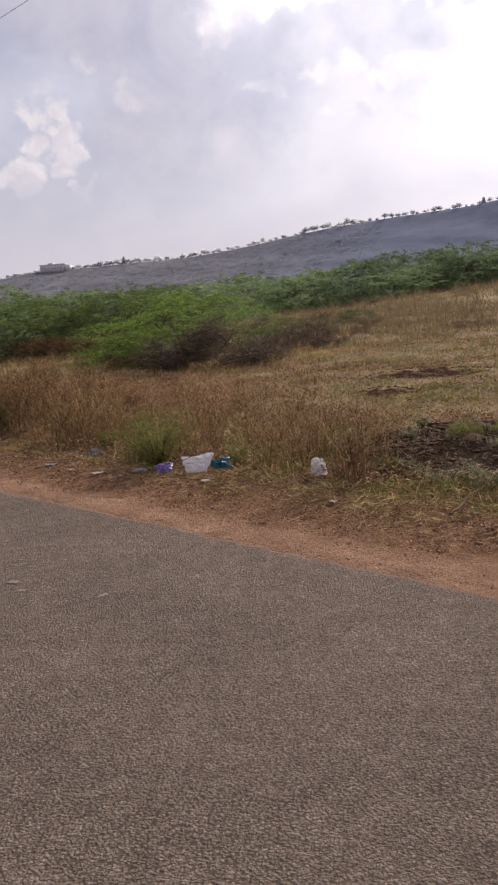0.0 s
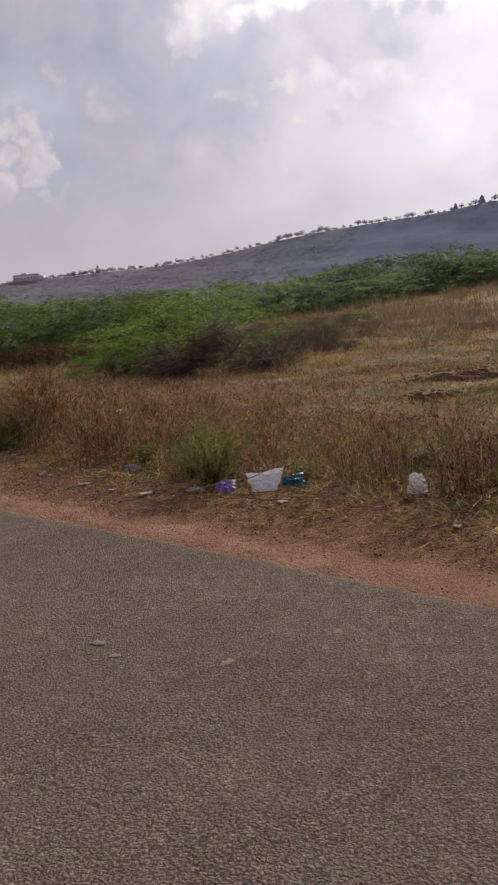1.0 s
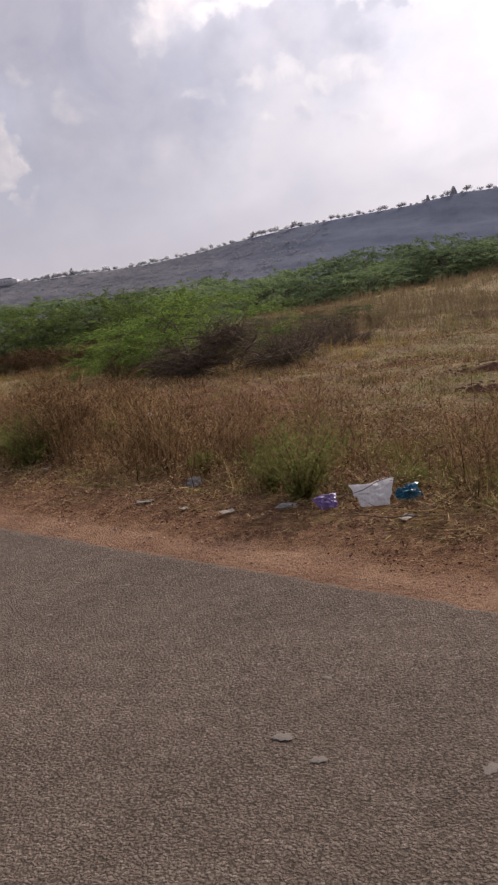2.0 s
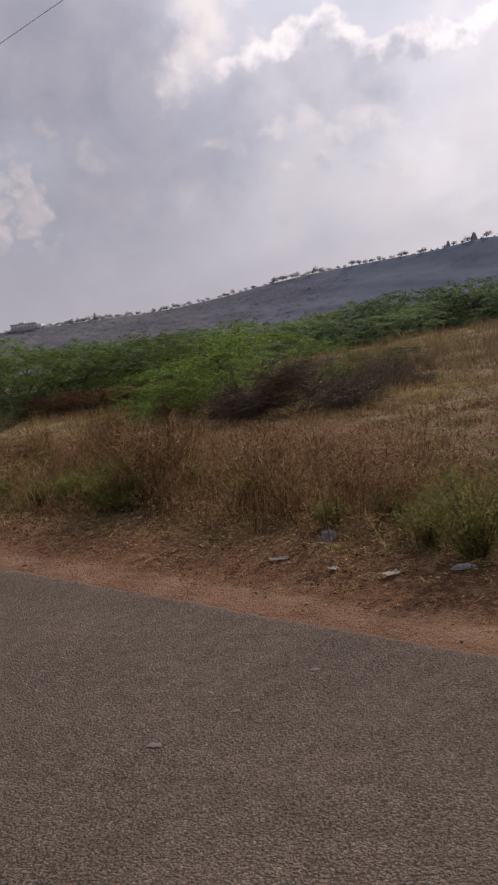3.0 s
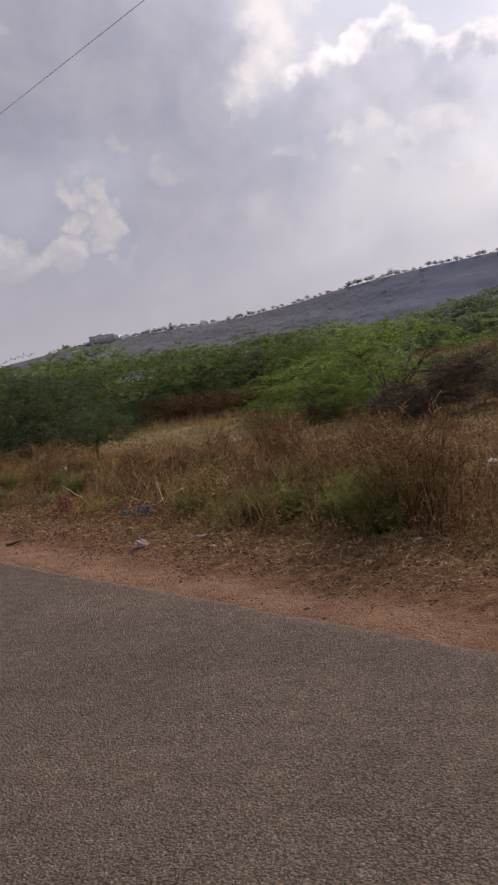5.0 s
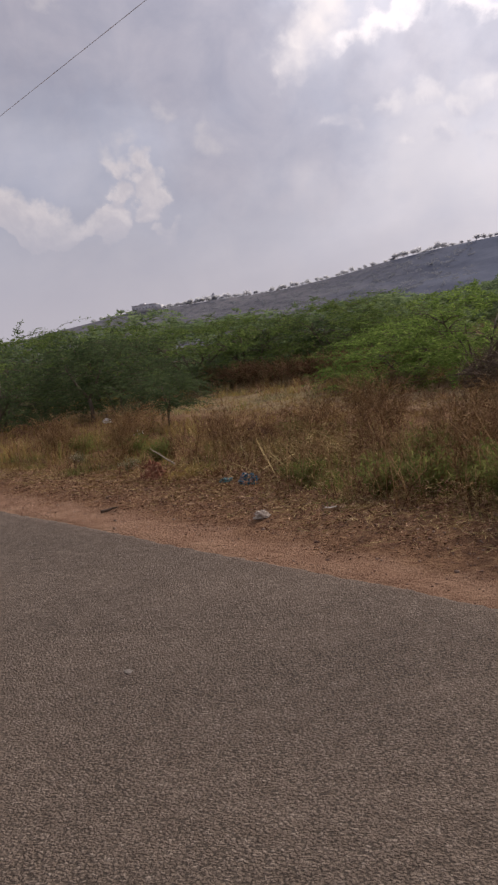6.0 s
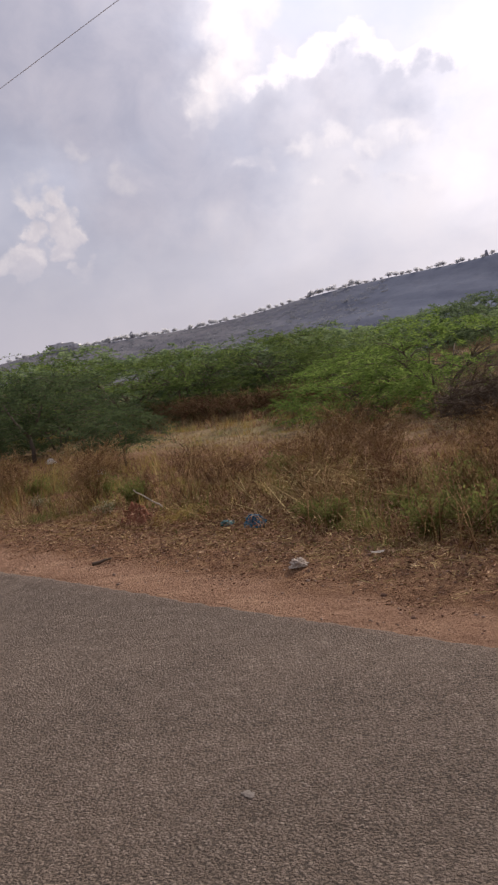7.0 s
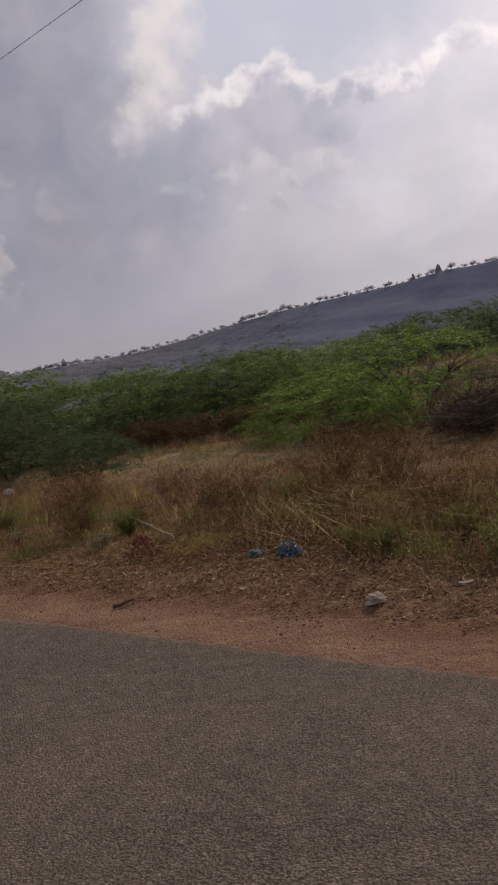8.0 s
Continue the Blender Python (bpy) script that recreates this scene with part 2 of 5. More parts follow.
def ground_material():
    mat = bpy.data.materials.new("soil")
    mat.use_nodes = True
    m = Nodes(mat.node_tree)
    place = m.add("ShaderNodeTexCoord").outputs["Object"]
    across = m.add("ShaderNodeVectorMath", {0: place, 1: (0.6, 0.8, 0.0)}, operation="DOT_PRODUCT").outputs["Value"]
    wob = m.math("MULTIPLY_ADD", m.math("SUBTRACT", m.noise(place, 1.3, 7.0, 0.7), 0.5), 0.9, across)
    down = m.add("ShaderNodeVectorMath", {0: place, 1: (-0.8, 0.6, 0.0)}, operation="DOT_PRODUCT").outputs["Value"]
    wob = m.math("MULTIPLY_ADD", m.smooth(down, 10.5, 15.0), -0.12, wob)
    dirt = m.ramp(m.noise(place, 2.2, 8.0, 0.62), [(0.25, (0.176, 0.096, 0.059)), (0.5, (0.242, 0.139, 0.088)), (0.75, (0.312, 0.192, 0.124))])
    grit = m.ramp(m.noise(place, 75.0, 3.0), [(0.30, (0.62, 0.60, 0.58)), (0.5, (1.0, 1.0, 1.0)), (0.72, (1.25, 1.25, 1.25))])
    dirt = m.mix(0.8, dirt, grit, "MULTIPLY")
    straw = m.ramp(m.noise(place, 1.6, 9.0, 0.68), [(0.28, (0.108, 0.072, 0.044)), (0.43, (0.190, 0.132, 0.076)), (0.56, (0.275, 0.200, 0.112)), (0.66, (0.205, 0.166, 0.082)), (0.76, (0.150, 0.104, 0.060))])
    straw = m.mix(0.9, straw, m.ramp(m.noise(place, 7.0, 10.0, 0.8), [(0.33, (0.40, 0.37, 0.35)), (0.47, (0.85, 0.84, 0.83)), (0.56, (1.1, 1.08, 1.05)), (0.68, (1.55, 1.5, 1.4))]), "MULTIPLY")
    patch = m.smooth(m.noise(place, 0.45, 5.0, 0.6), 0.56, 0.66)
    straw = m.mix(m.math("MULTIPLY", patch, 0.65), straw, (0.135, 0.066, 0.040))
    lush = m.smooth(m.noise(place, 0.8, 6.0, 0.7), 0.50, 0.62)
    straw = m.mix(m.math("MULTIPLY", lush, 0.55), straw, (0.112, 0.108, 0.042))
    mulch = m.ramp(m.noise(place, 9.0, 9.0, 0.75), [(0.3, (0.075, 0.037, 0.022)), (0.45, (0.150, 0.078, 0.043)), (0.57, (0.205, 0.114, 0.062)), (0.70, (0.29, 0.180, 0.100))])
    straw = m.mix(m.smooth(m.math("MULTIPLY_ADD", m.smooth(down, 8.0, 12.0), -4.5, wob), 6.8, 9.2), mulch, straw)
    base = m.mix(m.smooth(wob, 5.2, 5.5), dirt, straw)
    height = m.math("ADD", m.noise(place, 40.0, 6.0, 0.7), m.math("MULTIPLY", m.noise(place, 7.0, 4.0), 1.5))
    b = m.add("ShaderNodeBump", {"Strength": 0.8, "Distance": 0.06, "Height": height})
    shader = m.add("ShaderNodeBsdfPrincipled", {"Base Color": base, "Roughness": 0.95, "Specular IOR Level": 0.05, "Normal": b.outputs[0]})
    m.tree.links.new(shader.outputs[0], m.add("ShaderNodeOutputMaterial").inputs[0])
    return mat


ASPHALT, SOIL = asphalt_material(), ground_material()
def hill_material():
    mat = bpy.data.materials.new("hazy_hill_slope")
    mat.use_nodes = True
    m = Nodes(mat.node_tree)
    place = m.add("ShaderNodeTexCoord").outputs["Object"]
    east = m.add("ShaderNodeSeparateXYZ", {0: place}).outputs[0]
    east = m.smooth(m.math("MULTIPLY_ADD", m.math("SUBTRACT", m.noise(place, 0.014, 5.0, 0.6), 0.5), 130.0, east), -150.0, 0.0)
    # Distance haze is put into both ramps; the bluer east paints shade too.
    hazy_slope = m.ramp(m.noise(place, 0.045, 8.0, 0.72), [(0.3, (0.104, 0.102, 0.118)), (0.45, (0.138, 0.133, 0.148)), (0.58, (0.168, 0.161, 0.172)), (0.7, (0.215, 0.204, 0.208))])
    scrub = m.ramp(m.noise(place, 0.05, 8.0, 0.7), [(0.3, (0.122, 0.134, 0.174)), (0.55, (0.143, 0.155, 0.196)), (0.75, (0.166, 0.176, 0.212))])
    base = m.mix(east, hazy_slope, scrub)
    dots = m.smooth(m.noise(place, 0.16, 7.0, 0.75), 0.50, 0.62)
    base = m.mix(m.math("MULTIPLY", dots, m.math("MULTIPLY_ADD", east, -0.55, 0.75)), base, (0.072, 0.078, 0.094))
    b = m.add("ShaderNodeBump", {"Strength": 0.25, "Distance": 0.8, "Height": m.noise(place, 0.5, 6.0)})
    shader = m.add("ShaderNodeBsdfPrincipled", {"Base Color": base, "Roughness": 0.95, "Specular IOR Level": 0.0, "Normal": b.outputs[0]})
    m.tree.links.new(shader.outputs[0], m.add("ShaderNodeOutputMaterial").inputs[0])
    return mat


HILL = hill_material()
# Pale bluish leaf colours carry the distance haze on the scrub.
HAZY_SCRUB = material("hill_scrub", [(0.172, 0.182, 0.202), (0.213, 0.221, 0.241), (0.253, 0.259, 0.274)], 0.05, 0, island=0.6, gloss=0.0, through_light=0.5)
# Far crowns paled towards the sky: distance haze put into the leaf colour.
HAZY_RIDGE_LEAF = material("hazy_ridge_leaf", [(0.542, 0.542, 0.561), (0.634, 0.634, 0.647), (0.727, 0.722, 0.734)], 0.3, 0, island=0.5, gloss=0.0, through_light=0.68)
RIDGE_WALL = material("stone_parapet", [(0.16, 0.16, 0.18), (0.24, 0.23, 0.25)], 0.3, 0.2, 2.0)
# Plaster paled for distance haze, close to the sky's tone.
RIDGE_BUILDING = material("hazy_plaster", [(0.48, 0.47, 0.48), (0.60, 0.59, 0.60)], 0.4, 0.2, 3.0)
# Distance haze is mixed into this bluish stone colour.
TEMPLE_STONE = material("hazy_temple_stone", [(0.230, 0.230, 0.264), (0.310, 0.304, 0.335)], 0.4, 0.2, 3.0)
LEAF = material("feathery_leaf", [(0.046, 0.073, 0.024), (0.079, 0.117, 0.033), (0.123, 0.165, 0.046), (0.176, 0.216, 0.066)], 1.1, 0, rough=0.95, gloss=0.08, island=0.3, through_light=0.5, reach=0.18)
# Far leaves are paled for haze; the second, darker copy paints shade as well.
LEAF_HAZY = material("hazy_far_leaf", [(0.111, 0.157, 0.079), (0.159, 0.211, 0.099), (0.206, 0.258, 0.123)], 0.8, 0, rough=0.95, gloss=0.08, island=0.3, through_light=0.5, reach=0.18)
LEAF_HAZY_SHADED = material("hazy_shaded_leaf", [(0.070, 0.101, 0.055), (0.099, 0.134, 0.068), (0.130, 0.165, 0.086)], 0.8, 0, rough=0.95, gloss=0.08, island=0.3, through_light=0.5, reach=0.18)
LEAF_LIGHT = material("young_leaf", [(0.060, 0.098, 0.024), (0.104, 0.160, 0.036), (0.165, 0.235, 0.054), (0.240, 0.310, 0.082)], 1.1, 0, rough=0.95, gloss=0.08, island=0.3, through_light=0.5, reach=0.18)
# Shade deep in dense bushes is put into this leaf; dark tree crowns share it.
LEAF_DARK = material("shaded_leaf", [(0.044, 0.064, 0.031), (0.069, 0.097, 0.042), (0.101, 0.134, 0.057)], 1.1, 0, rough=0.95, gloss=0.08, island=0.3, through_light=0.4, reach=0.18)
BARK = material("bark", [(0.055, 0.042, 0.033), (0.10, 0.078, 0.06), (0.14, 0.115, 0.09)], 6.0, 0.6, 40.0)
DEAD_WOOD = material("dead_branch", [(0.068, 0.051, 0.037), (0.117, 0.086, 0.063), (0.196, 0.147, 0.110)], 3.0, 0.5, 40.0, island=0.4)
DRY_GRASS = material("dry_grass", [(0.123, 0.073, 0.031), (0.209, 0.134, 0.055), (0.295, 0.209, 0.086), (0.407, 0.319, 0.141)], 1.6, 0, island=0.35, through_light=0.5, reach=0.17)
PALE_GRASS = material("pale_grass", [(0.151, 0.086, 0.032), (0.233, 0.153, 0.052), (0.344, 0.246, 0.086), (0.206, 0.180, 0.056)], 0.45, 0, island=0.25, through_light=0.5, reach=0.13)
GREEN_GRASS = material("green_grass", [(0.081, 0.101, 0.028), (0.133, 0.151, 0.042), (0.202, 0.197, 0.065), (0.272, 0.234, 0.094)], 1.6, 0, island=0.35, through_light=0.4, reach=0.17)
RUST_TWIG = material("rust_twig", [(0.085, 0.042, 0.026), (0.165, 0.088, 0.050), (0.240, 0.138, 0.074), (0.370, 0.235, 0.130)], 1.6, 0, island=0.5, through_light=0.3, reach=0.17)
STALK = material("dry_stalk", [(0.082, 0.046, 0.024), (0.190, 0.112, 0.052), (0.270, 0.168, 0.080), (0.380, 0.252, 0.124)], 2.0, 0, island=0.6, through_light=0.15)
HEDGE_GROWTH = material("withered_tall_growth", [(0.118, 0.074, 0.048), (0.168, 0.117, 0.070), (0.150, 0.128, 0.066), (0.230, 0.172, 0.104)], 0.25, 0, island=0.25, through_light=0.4, reach=0.15)
WEED = material("weed_leaf", [(0.104, 0.118, 0.033), (0.155, 0.168, 0.051), (0.222, 0.226, 0.078)], 3.0, 0, island=0.35, through_light=0.45, reach=0.2)
GREY_WEED = material("grey_weed_leaf", [(0.080, 0.092, 0.036), (0.140, 0.145, 0.060), (0.24, 0.23, 0.13), (0.50, 0.46, 0.35)], 3.0, 0, island=0.7, through_light=0.3)
STRAW = material("straw", [(0.147, 0.090, 0.040), (0.256, 0.165, 0.069), (0.380, 0.268, 0.118), (0.526, 0.413, 0.194)], 2.0, 0, island=0.6)
DEAD_LEAF = material("dead_leaf", [(0.066, 0.034, 0.020), (0.152, 0.076, 0.045), (0.278, 0.150, 0.089), (0.481, 0.297, 0.189)], 2.0, 0, island=0.6)
CURLED_LEAF = material("curled_leaf", [(0.099, 0.053, 0.031), (0.187, 0.103, 0.061), (0.319, 0.193, 0.110), (0.506, 0.341, 0.209)], 2.0, 0, island=0.8)
STONE = material("gravel", [(0.13, 0.075, 0.054), (0.19, 0.118, 0.085), (0.27, 0.20, 0.16)], 9.0, 0.3, 90.0, island=0.5)
RUST_EARTH = material("rust_red_earth", [(0.13, 0.052, 0.030), (0.19, 0.078, 0.045), (0.26, 0.115, 0.070)], 6.0, 0.8, 20.0, metres=0.03)
MUD = material("dark_mulch", [(0.036, 0.020, 0.012), (0.070, 0.042, 0.025), (0.125, 0.080, 0.050)], 5.0, 0.9, 18.0, metres=0.05)
RED_SOIL = material("red_clod_soil", [(0.075, 0.040, 0.027), (0.115, 0.062, 0.040), (0.165, 0.095, 0.058)], 5.0, 0.9, 14.0, metres=0.05)
WHITE_PLASTIC = material("white_plastic", [(0.52, 0.50, 0.49), (0.70, 0.67, 0.66), (0.82, 0.79, 0.78)], 7.0, 0.25, 30.0, 0.5, through_light=0.42, gloss=0.3)
BLUE_PLASTIC = material("blue_plastic", [(0.005, 0.074, 0.136), (0.009, 0.124, 0.211), (0.024, 0.186, 0.273)], 8.0, 0.4, 30.0, 0.4, through_light=0.2, gloss=0.4)
TEAL_PLASTIC = material("teal_plastic", [(0.01, 0.08, 0.09), (0.02, 0.14, 0.15), (0.06, 0.24, 0.24)], 8.0, 0.4, 30.0, 0.4, through_light=0.2, gloss=0.4)
PURPLE_PLASTIC = material("purple_plastic", [(0.040, 0.013, 0.085), (0.075, 0.030, 0.140), (0.095, 0.045, 0.170), (0.42, 0.36, 0.42), (0.55, 0.52, 0.54)], 6.0, 0.4, 30.0, 0.4, gloss=0.4)
PAPER = material("dirty_paper", [(0.20, 0.165, 0.13), (0.31, 0.27, 0.23), (0.44, 0.40, 0.36)], 8.0, 0.3, 40.0, 0.85)
CLOTH = material("soiled_cloth", [(0.26, 0.20, 0.15), (0.52, 0.44, 0.36), (0.76, 0.69, 0.60)], 16.0, 0.5, 90.0)
GREY_PLASTIC = material("grey_film", [(0.19, 0.185, 0.175), (0.31, 0.30, 0.285), (0.46, 0.45, 0.43)], 14.0, 0.4, 30.0, 0.45)
MORTAR = material("dried_mortar", [(0.140, 0.115, 0.100), (0.185, 0.16, 0.14)], 20.0, 0.5, 90.0)
BLEACHED = material("bleached_stick", [(0.24, 0.20, 0.155), (0.36, 0.31, 0.25), (0.48, 0.43, 0.36)], 9.0, 0.4, 60.0)
CABLE = material("cable_sheath", [(0.437, 0.437, 0.455), (0.582, 0.582, 0.601)], 5.0, 0.1, 50.0, 0.6)

# ---- building helpers ----
ALONG, OUT = np.array((-0.8, 0.6)), np.array((0.6, 0.8))
rng = np.random.default_rng(7)


def spot(s, n, z=0.0):
    """A place s metres along the road and n metres out across it."""
    return (ALONG[0] * s + OUT[0] * n, ALONG[1] * s + OUT[1] * n, z)


def ripple(x, y, size, seed=0):
    """Smooth unevenness of about -1 to 1."""
    k = 6.283 / size
    return (np.sin(k * (x * 0.91 + y * 0.37) + seed) + np.sin(k * 1.63 * (y * 0.83 - x * 0.52) + 2.1 * seed) + np.sin(k * 2.71 * (x * 0.44 + y * 0.71) + 3.3 * seed + 1)) / 3


def ease(x, lo, hi):
    t = np.clip((x - lo) / (hi - lo), 0, 1)
    return t * t * (3 - 2 * t)


def ground_z(x, y):
    x, y = np.asarray(x, float), np.asarray(y, float)
    n = OUT[0] * x + OUT[1] * y
    z = -0.09 + 0.085 * ease(n, 4.6, 5.06) + 0.085 * ease(n, 5.15, 6.2)
    z = z + 0.085 * ease(-n, 1.2, 1.7)
    far = np.maximum(n - 9.5, 0)
    z = z + 6.0 * (1 - np.exp(-far / 100)) + 0.055 * np.clip(x, -12, 60) * ease(n, 18, 60)
    z = z + ease(n, 5.2, 8.0) * (0.045 * ripple(x, y, 3.1, 1) + 0.02 * ripple(x, y, 1.1, 2)) + ease(n, 9, 20) * 0.12 * ripple(x, y, 9.0, 3)
    return z + 0.012 * ease(n, 5.0, 5.5) * ripple(x, y, 0.6, 4)


def mesh_of(name, verts, tris, mat, smooth=False):
    me = bpy.data.meshes.new(name)
    verts, tris = np.asarray(verts, np.float32), np.asarray(tris, np.int32)
    size = tris.shape[1]
    me.vertices.add(len(verts))
    me.vertices.foreach_set("co", verts.ravel())
    me.loops.add(tris.size)
    me.loops.foreach_set("vertex_index", tris.ravel())
    me.polygons.add(len(tris))
    me.polygons.foreach_set("loop_start", np.arange(0, tris.size, size, dtype=np.int32))
    me.update(calc_edges=True)
    me.validate()
    if smooth:
        me.polygons.foreach_set("use_smooth", np.ones(len(tris), bool))
    me.materials.append(mat)
    return me


class Build:
    """Gathers triangles."""

    def __init__(self):
        self.v, self.f, self.count = [], [], 0

    def put(self, verts, tris):
        self.v.append(np.asarray(verts, float))
        self.f.append(np.asarray(tris, int) + self.count)
        self.count += len(verts)

    def tube(self, pts, radii, sides=5):
        pts, radii = np.asarray(pts, float), np.asarray(radii, float)
        way = np.gradient(pts, axis=0)
        way /= np.linalg.norm(way, axis=1)[:, None] + 1e-9
        ref = np.where(np.abs(way[:, 2:3]) > 0.9, (1.0, 0, 0), (0, 0, 1.0))
        a = np.cross(way, ref)
        a /= np.linalg.norm(a, axis=1)[:, None] + 1e-9
        b = np.cross(way, a)
        ang = np.arange(sides) * 2 * np.pi / sides
        rings = pts[:, None] + radii[:, None, None] * (np.cos(ang)[None, :, None] * a[:, None] + np.sin(ang)[None, :, None] * b[:, None])
        tris = []
        for i in range(len(pts) - 1):
            for j in range(sides):
                p, q = i * sides + j, i * sides + (j + 1) % sides
                tris += [(p, q, q + sides), (p, q + sides, p + sides)]
        last = (len(pts) - 1) * sides
        for j in range(1, sides - 1):
            tris += [(0, j + 1, j), (last, last + j, last + j + 1)]
        self.put(rings.reshape(-1, 3), tris)

    def blades(self, base, height, width, lean, bend=0.5):
        """Grass blades: base (k, 3), height and width (k), lean: a way and amount (k, 2)."""
        k = len(base)
        side = rng.uniform(0, 2 * np.pi, k)
        side = np.stack([np.cos(side), np.sin(side), np.zeros(k)], 1) * (width / 2)[:, None]
        mid = base + np.stack([lean[:, 0] * 0.35, lean[:, 1] * 0.35, np.ones(k) * 0.55], 1) * height[:, None]
        tip = base + np.stack([lean[:, 0], lean[:, 1], np.maximum(1 - bend * np.hypot(lean[:, 0], lean[:, 1]), 0.15)], 1) * height[:, None]
        verts = np.stack([base - side, base + side, mid - side * 0.7, mid + side * 0.7, tip], 1).reshape(-1, 3)
        one = np.array([(0, 1, 3), (0, 3, 2), (2, 3, 4)])
        self.put(verts, (one[None] + 5 * np.arange(k)[:, None, None]).reshape(-1, 3))

    def leaflets(self, base, way, length, width):
        """Rhombic leaflets from base along way (k, 3)."""
        k = len(base)
        side = np.cross(way, rng.normal(size=(k, 3)))
        side /= np.linalg.norm(side, axis=1)[:, None] + 1e-9
        mid = base + way * (length * 0.5)[:, None]
        verts = np.stack([base, mid - side * (width / 2)[:, None], mid + side * (width / 2)[:, None], base + way * length[:, None]], 1).reshape(-1, 3)
        one = np.array([(0, 1, 2), (1, 3, 2)])
        self.put(verts, (one[None] + 4 * np.arange(k)[:, None, None]).reshape(-1, 3))

    def lump(self, centre, size, jitter=0.25):
        """A small stone or clod of 20 faces."""
        g = 1.618
        v = np.array([(-1, g, 0), (1, g, 0), (-1, -g, 0), (1, -g, 0), (0, -1, g), (0, 1, g), (0, -1, -g), (0, 1, -g), (g, 0, -1), (g, 0, 1), (-g, 0, -1), (-g, 0, 1)]) / 1.9
        f = [(0, 11, 5), (0, 5, 1), (0, 1, 7), (0, 7, 10), (0, 10, 11), (1, 5, 9), (5, 11, 4), (11, 10, 2), (10, 7, 6), (7, 1, 8),
             (3, 9, 4), (3, 4, 2), (3, 2, 6), (3, 6, 8), (3, 8, 9), (4, 9, 5), (2, 4, 11), (6, 2, 10), (8, 6, 7), (9, 8, 1)]
        turn = np.array(Euler(rng.uniform(0, 6.28, 3)).to_matrix())
        v = (v * (1 + rng.normal(0, jitter, (12, 1)))) @ turn.T
        self.put(v * np.asarray(size) + np.asarray(centre), f)

    def mesh(self, name, mat, smooth=False):
        return mesh_of(name, np.concatenate(self.v), np.concatenate(self.f), mat, smooth)


def thing(name, label, category, group="", kind="", at=(0, 0, 0)):
    ob = tagged(new(name), label, category, group, kind)
    ob.empty_display_size = 0.1
    ob.location = at
    return ob


def part(name, build, mat, parent, label="", kind="", smooth=False):
    ob = new(name, build.mesh(name, mat, smooth) if isinstance(build, Build) else build)
    ob.parent = parent
    return tagged(ob, label, kind=kind)


def plain(name, build, mat, label, category, group="", kind="", at=(0, 0, 0), smooth=False):
    ob = tagged(new(name, build.mesh(name, mat, smooth)), label, category, group, kind)
    ob.location = at
    return ob


# ---- ground, road ----
def spread(lo, hi, step, reach, grow=1.22):
    """Grid lines: even from lo to hi, then wider and wider out to reach."""
    core = list(np.arange(lo, hi, step))
    out, d = [], step
    x = hi
    while x < reach:
        out.append(x)
        x += d
        d *= grow
    left, d = [], step
    x = lo - step
    while x > -reach:
        left.append(x)
        d *= grow
        x -= d
    return np.array(left[::-1] + core + out + [reach])


def sheet(s_lines, n_lines, height):
    s, n = np.meshgrid(s_lines, n_lines, indexing="ij")
    x, y = ALONG[0] * s + OUT[0] * n, ALONG[1] * s + OUT[1] * n
    verts = np.stack([x, y, height(x, y, s, n)], -1).reshape(-1, 3)
    a, b = len(s_lines), len(n_lines)
    i = (np.arange(a - 1)[:, None] * b + np.arange(b - 1)[None]).ravel()
    return verts, np.stack([i, i + 1, i + b + 1, i + b], 1)


n_lines = np.concatenate([-np.array([2600, 900, 320, 120, 50, 22, 10, 5, 3, 2.2]), np.arange(-1.8, 4.4, 0.4), np.arange(4.4, 8.0, 0.09), np.arange(8.0, 24.0, 0.3), np.array([24, 25, 26.5, 28, 30, 33, 36, 40, 45, 51, 58, 66, 75, 86, 100, 130, 180, 260, 400, 700, 1200, 2600])])
v, f = sheet(spread(-6.0, 32.0, 0.16, 2600), n_lines, lambda x, y, s, n: ground_z(x, y))
tagged(new("ground", mesh_of("ground", v, f, SOIL, True)), "red earth verge turning to dry straw-covered field", "ground", kind="structure")


def road_z(x, y, s, n):
    edge = np.minimum(n + 1.6, 5.0 - n)
    return 0.0 - 0.05 * (edge < 0.02) + 0.004 * ripple(x, y, 2.3, 5) - 0.02 * ease(-edge, -0.12, 0.0)


s_lines = spread(-6.0, 30.0, 0.05, 1800)
rows = np.concatenate([np.array([-1.62, -1.6]), np.arange(-1.45, 4.7, 0.25), np.array([4.76, 4.84, 4.9, 4.95, 4.985, 4.995, 5.0])])
v, f = sheet(s_lines, rows, road_z)
s_of, n_of = v[:, :2] @ ALONG, v[:, :2] @ OUT
frayed = (n_of > 4.7) * (0.012 * ripple(s_of, s_of * 0, 0.9, 6) + 0.018 * ripple(s_of, s_of * 0, 0.27, 7) + 0.010 * ripple(s_of, n_of * 0, 0.11, 17) + 0.018 * ripple(s_of, s_of * 0, 3.7, 8))
v[:, :2] += frayed[:, None] * OUT
tagged(new("road", mesh_of("road", v, f, ASPHALT, True)), "worn grey asphalt road with coarse exposed chippings", "road", kind="structure")

# ---- hill with its ridge ----
RIDGE_X = (-700, -520, -400, -325, -308, -289, -264, -240, -210, -183, -153, -126, -105, -76, -41, -8, 24, 40, 54, 66, 82, 100, 120, 300, 600, 900)
RIDGE_Z = (20, 30, 42, 48.6, 50.3, 52.2, 51.0, 51.3, 51.8, 51.6, 52.4, 54.8, 57.0, 61.4, 64.4, 66.0, 67.2, 67.5, 68.2, 69.7, 71.5, 71.0, 72.7, 79, 90, 92)
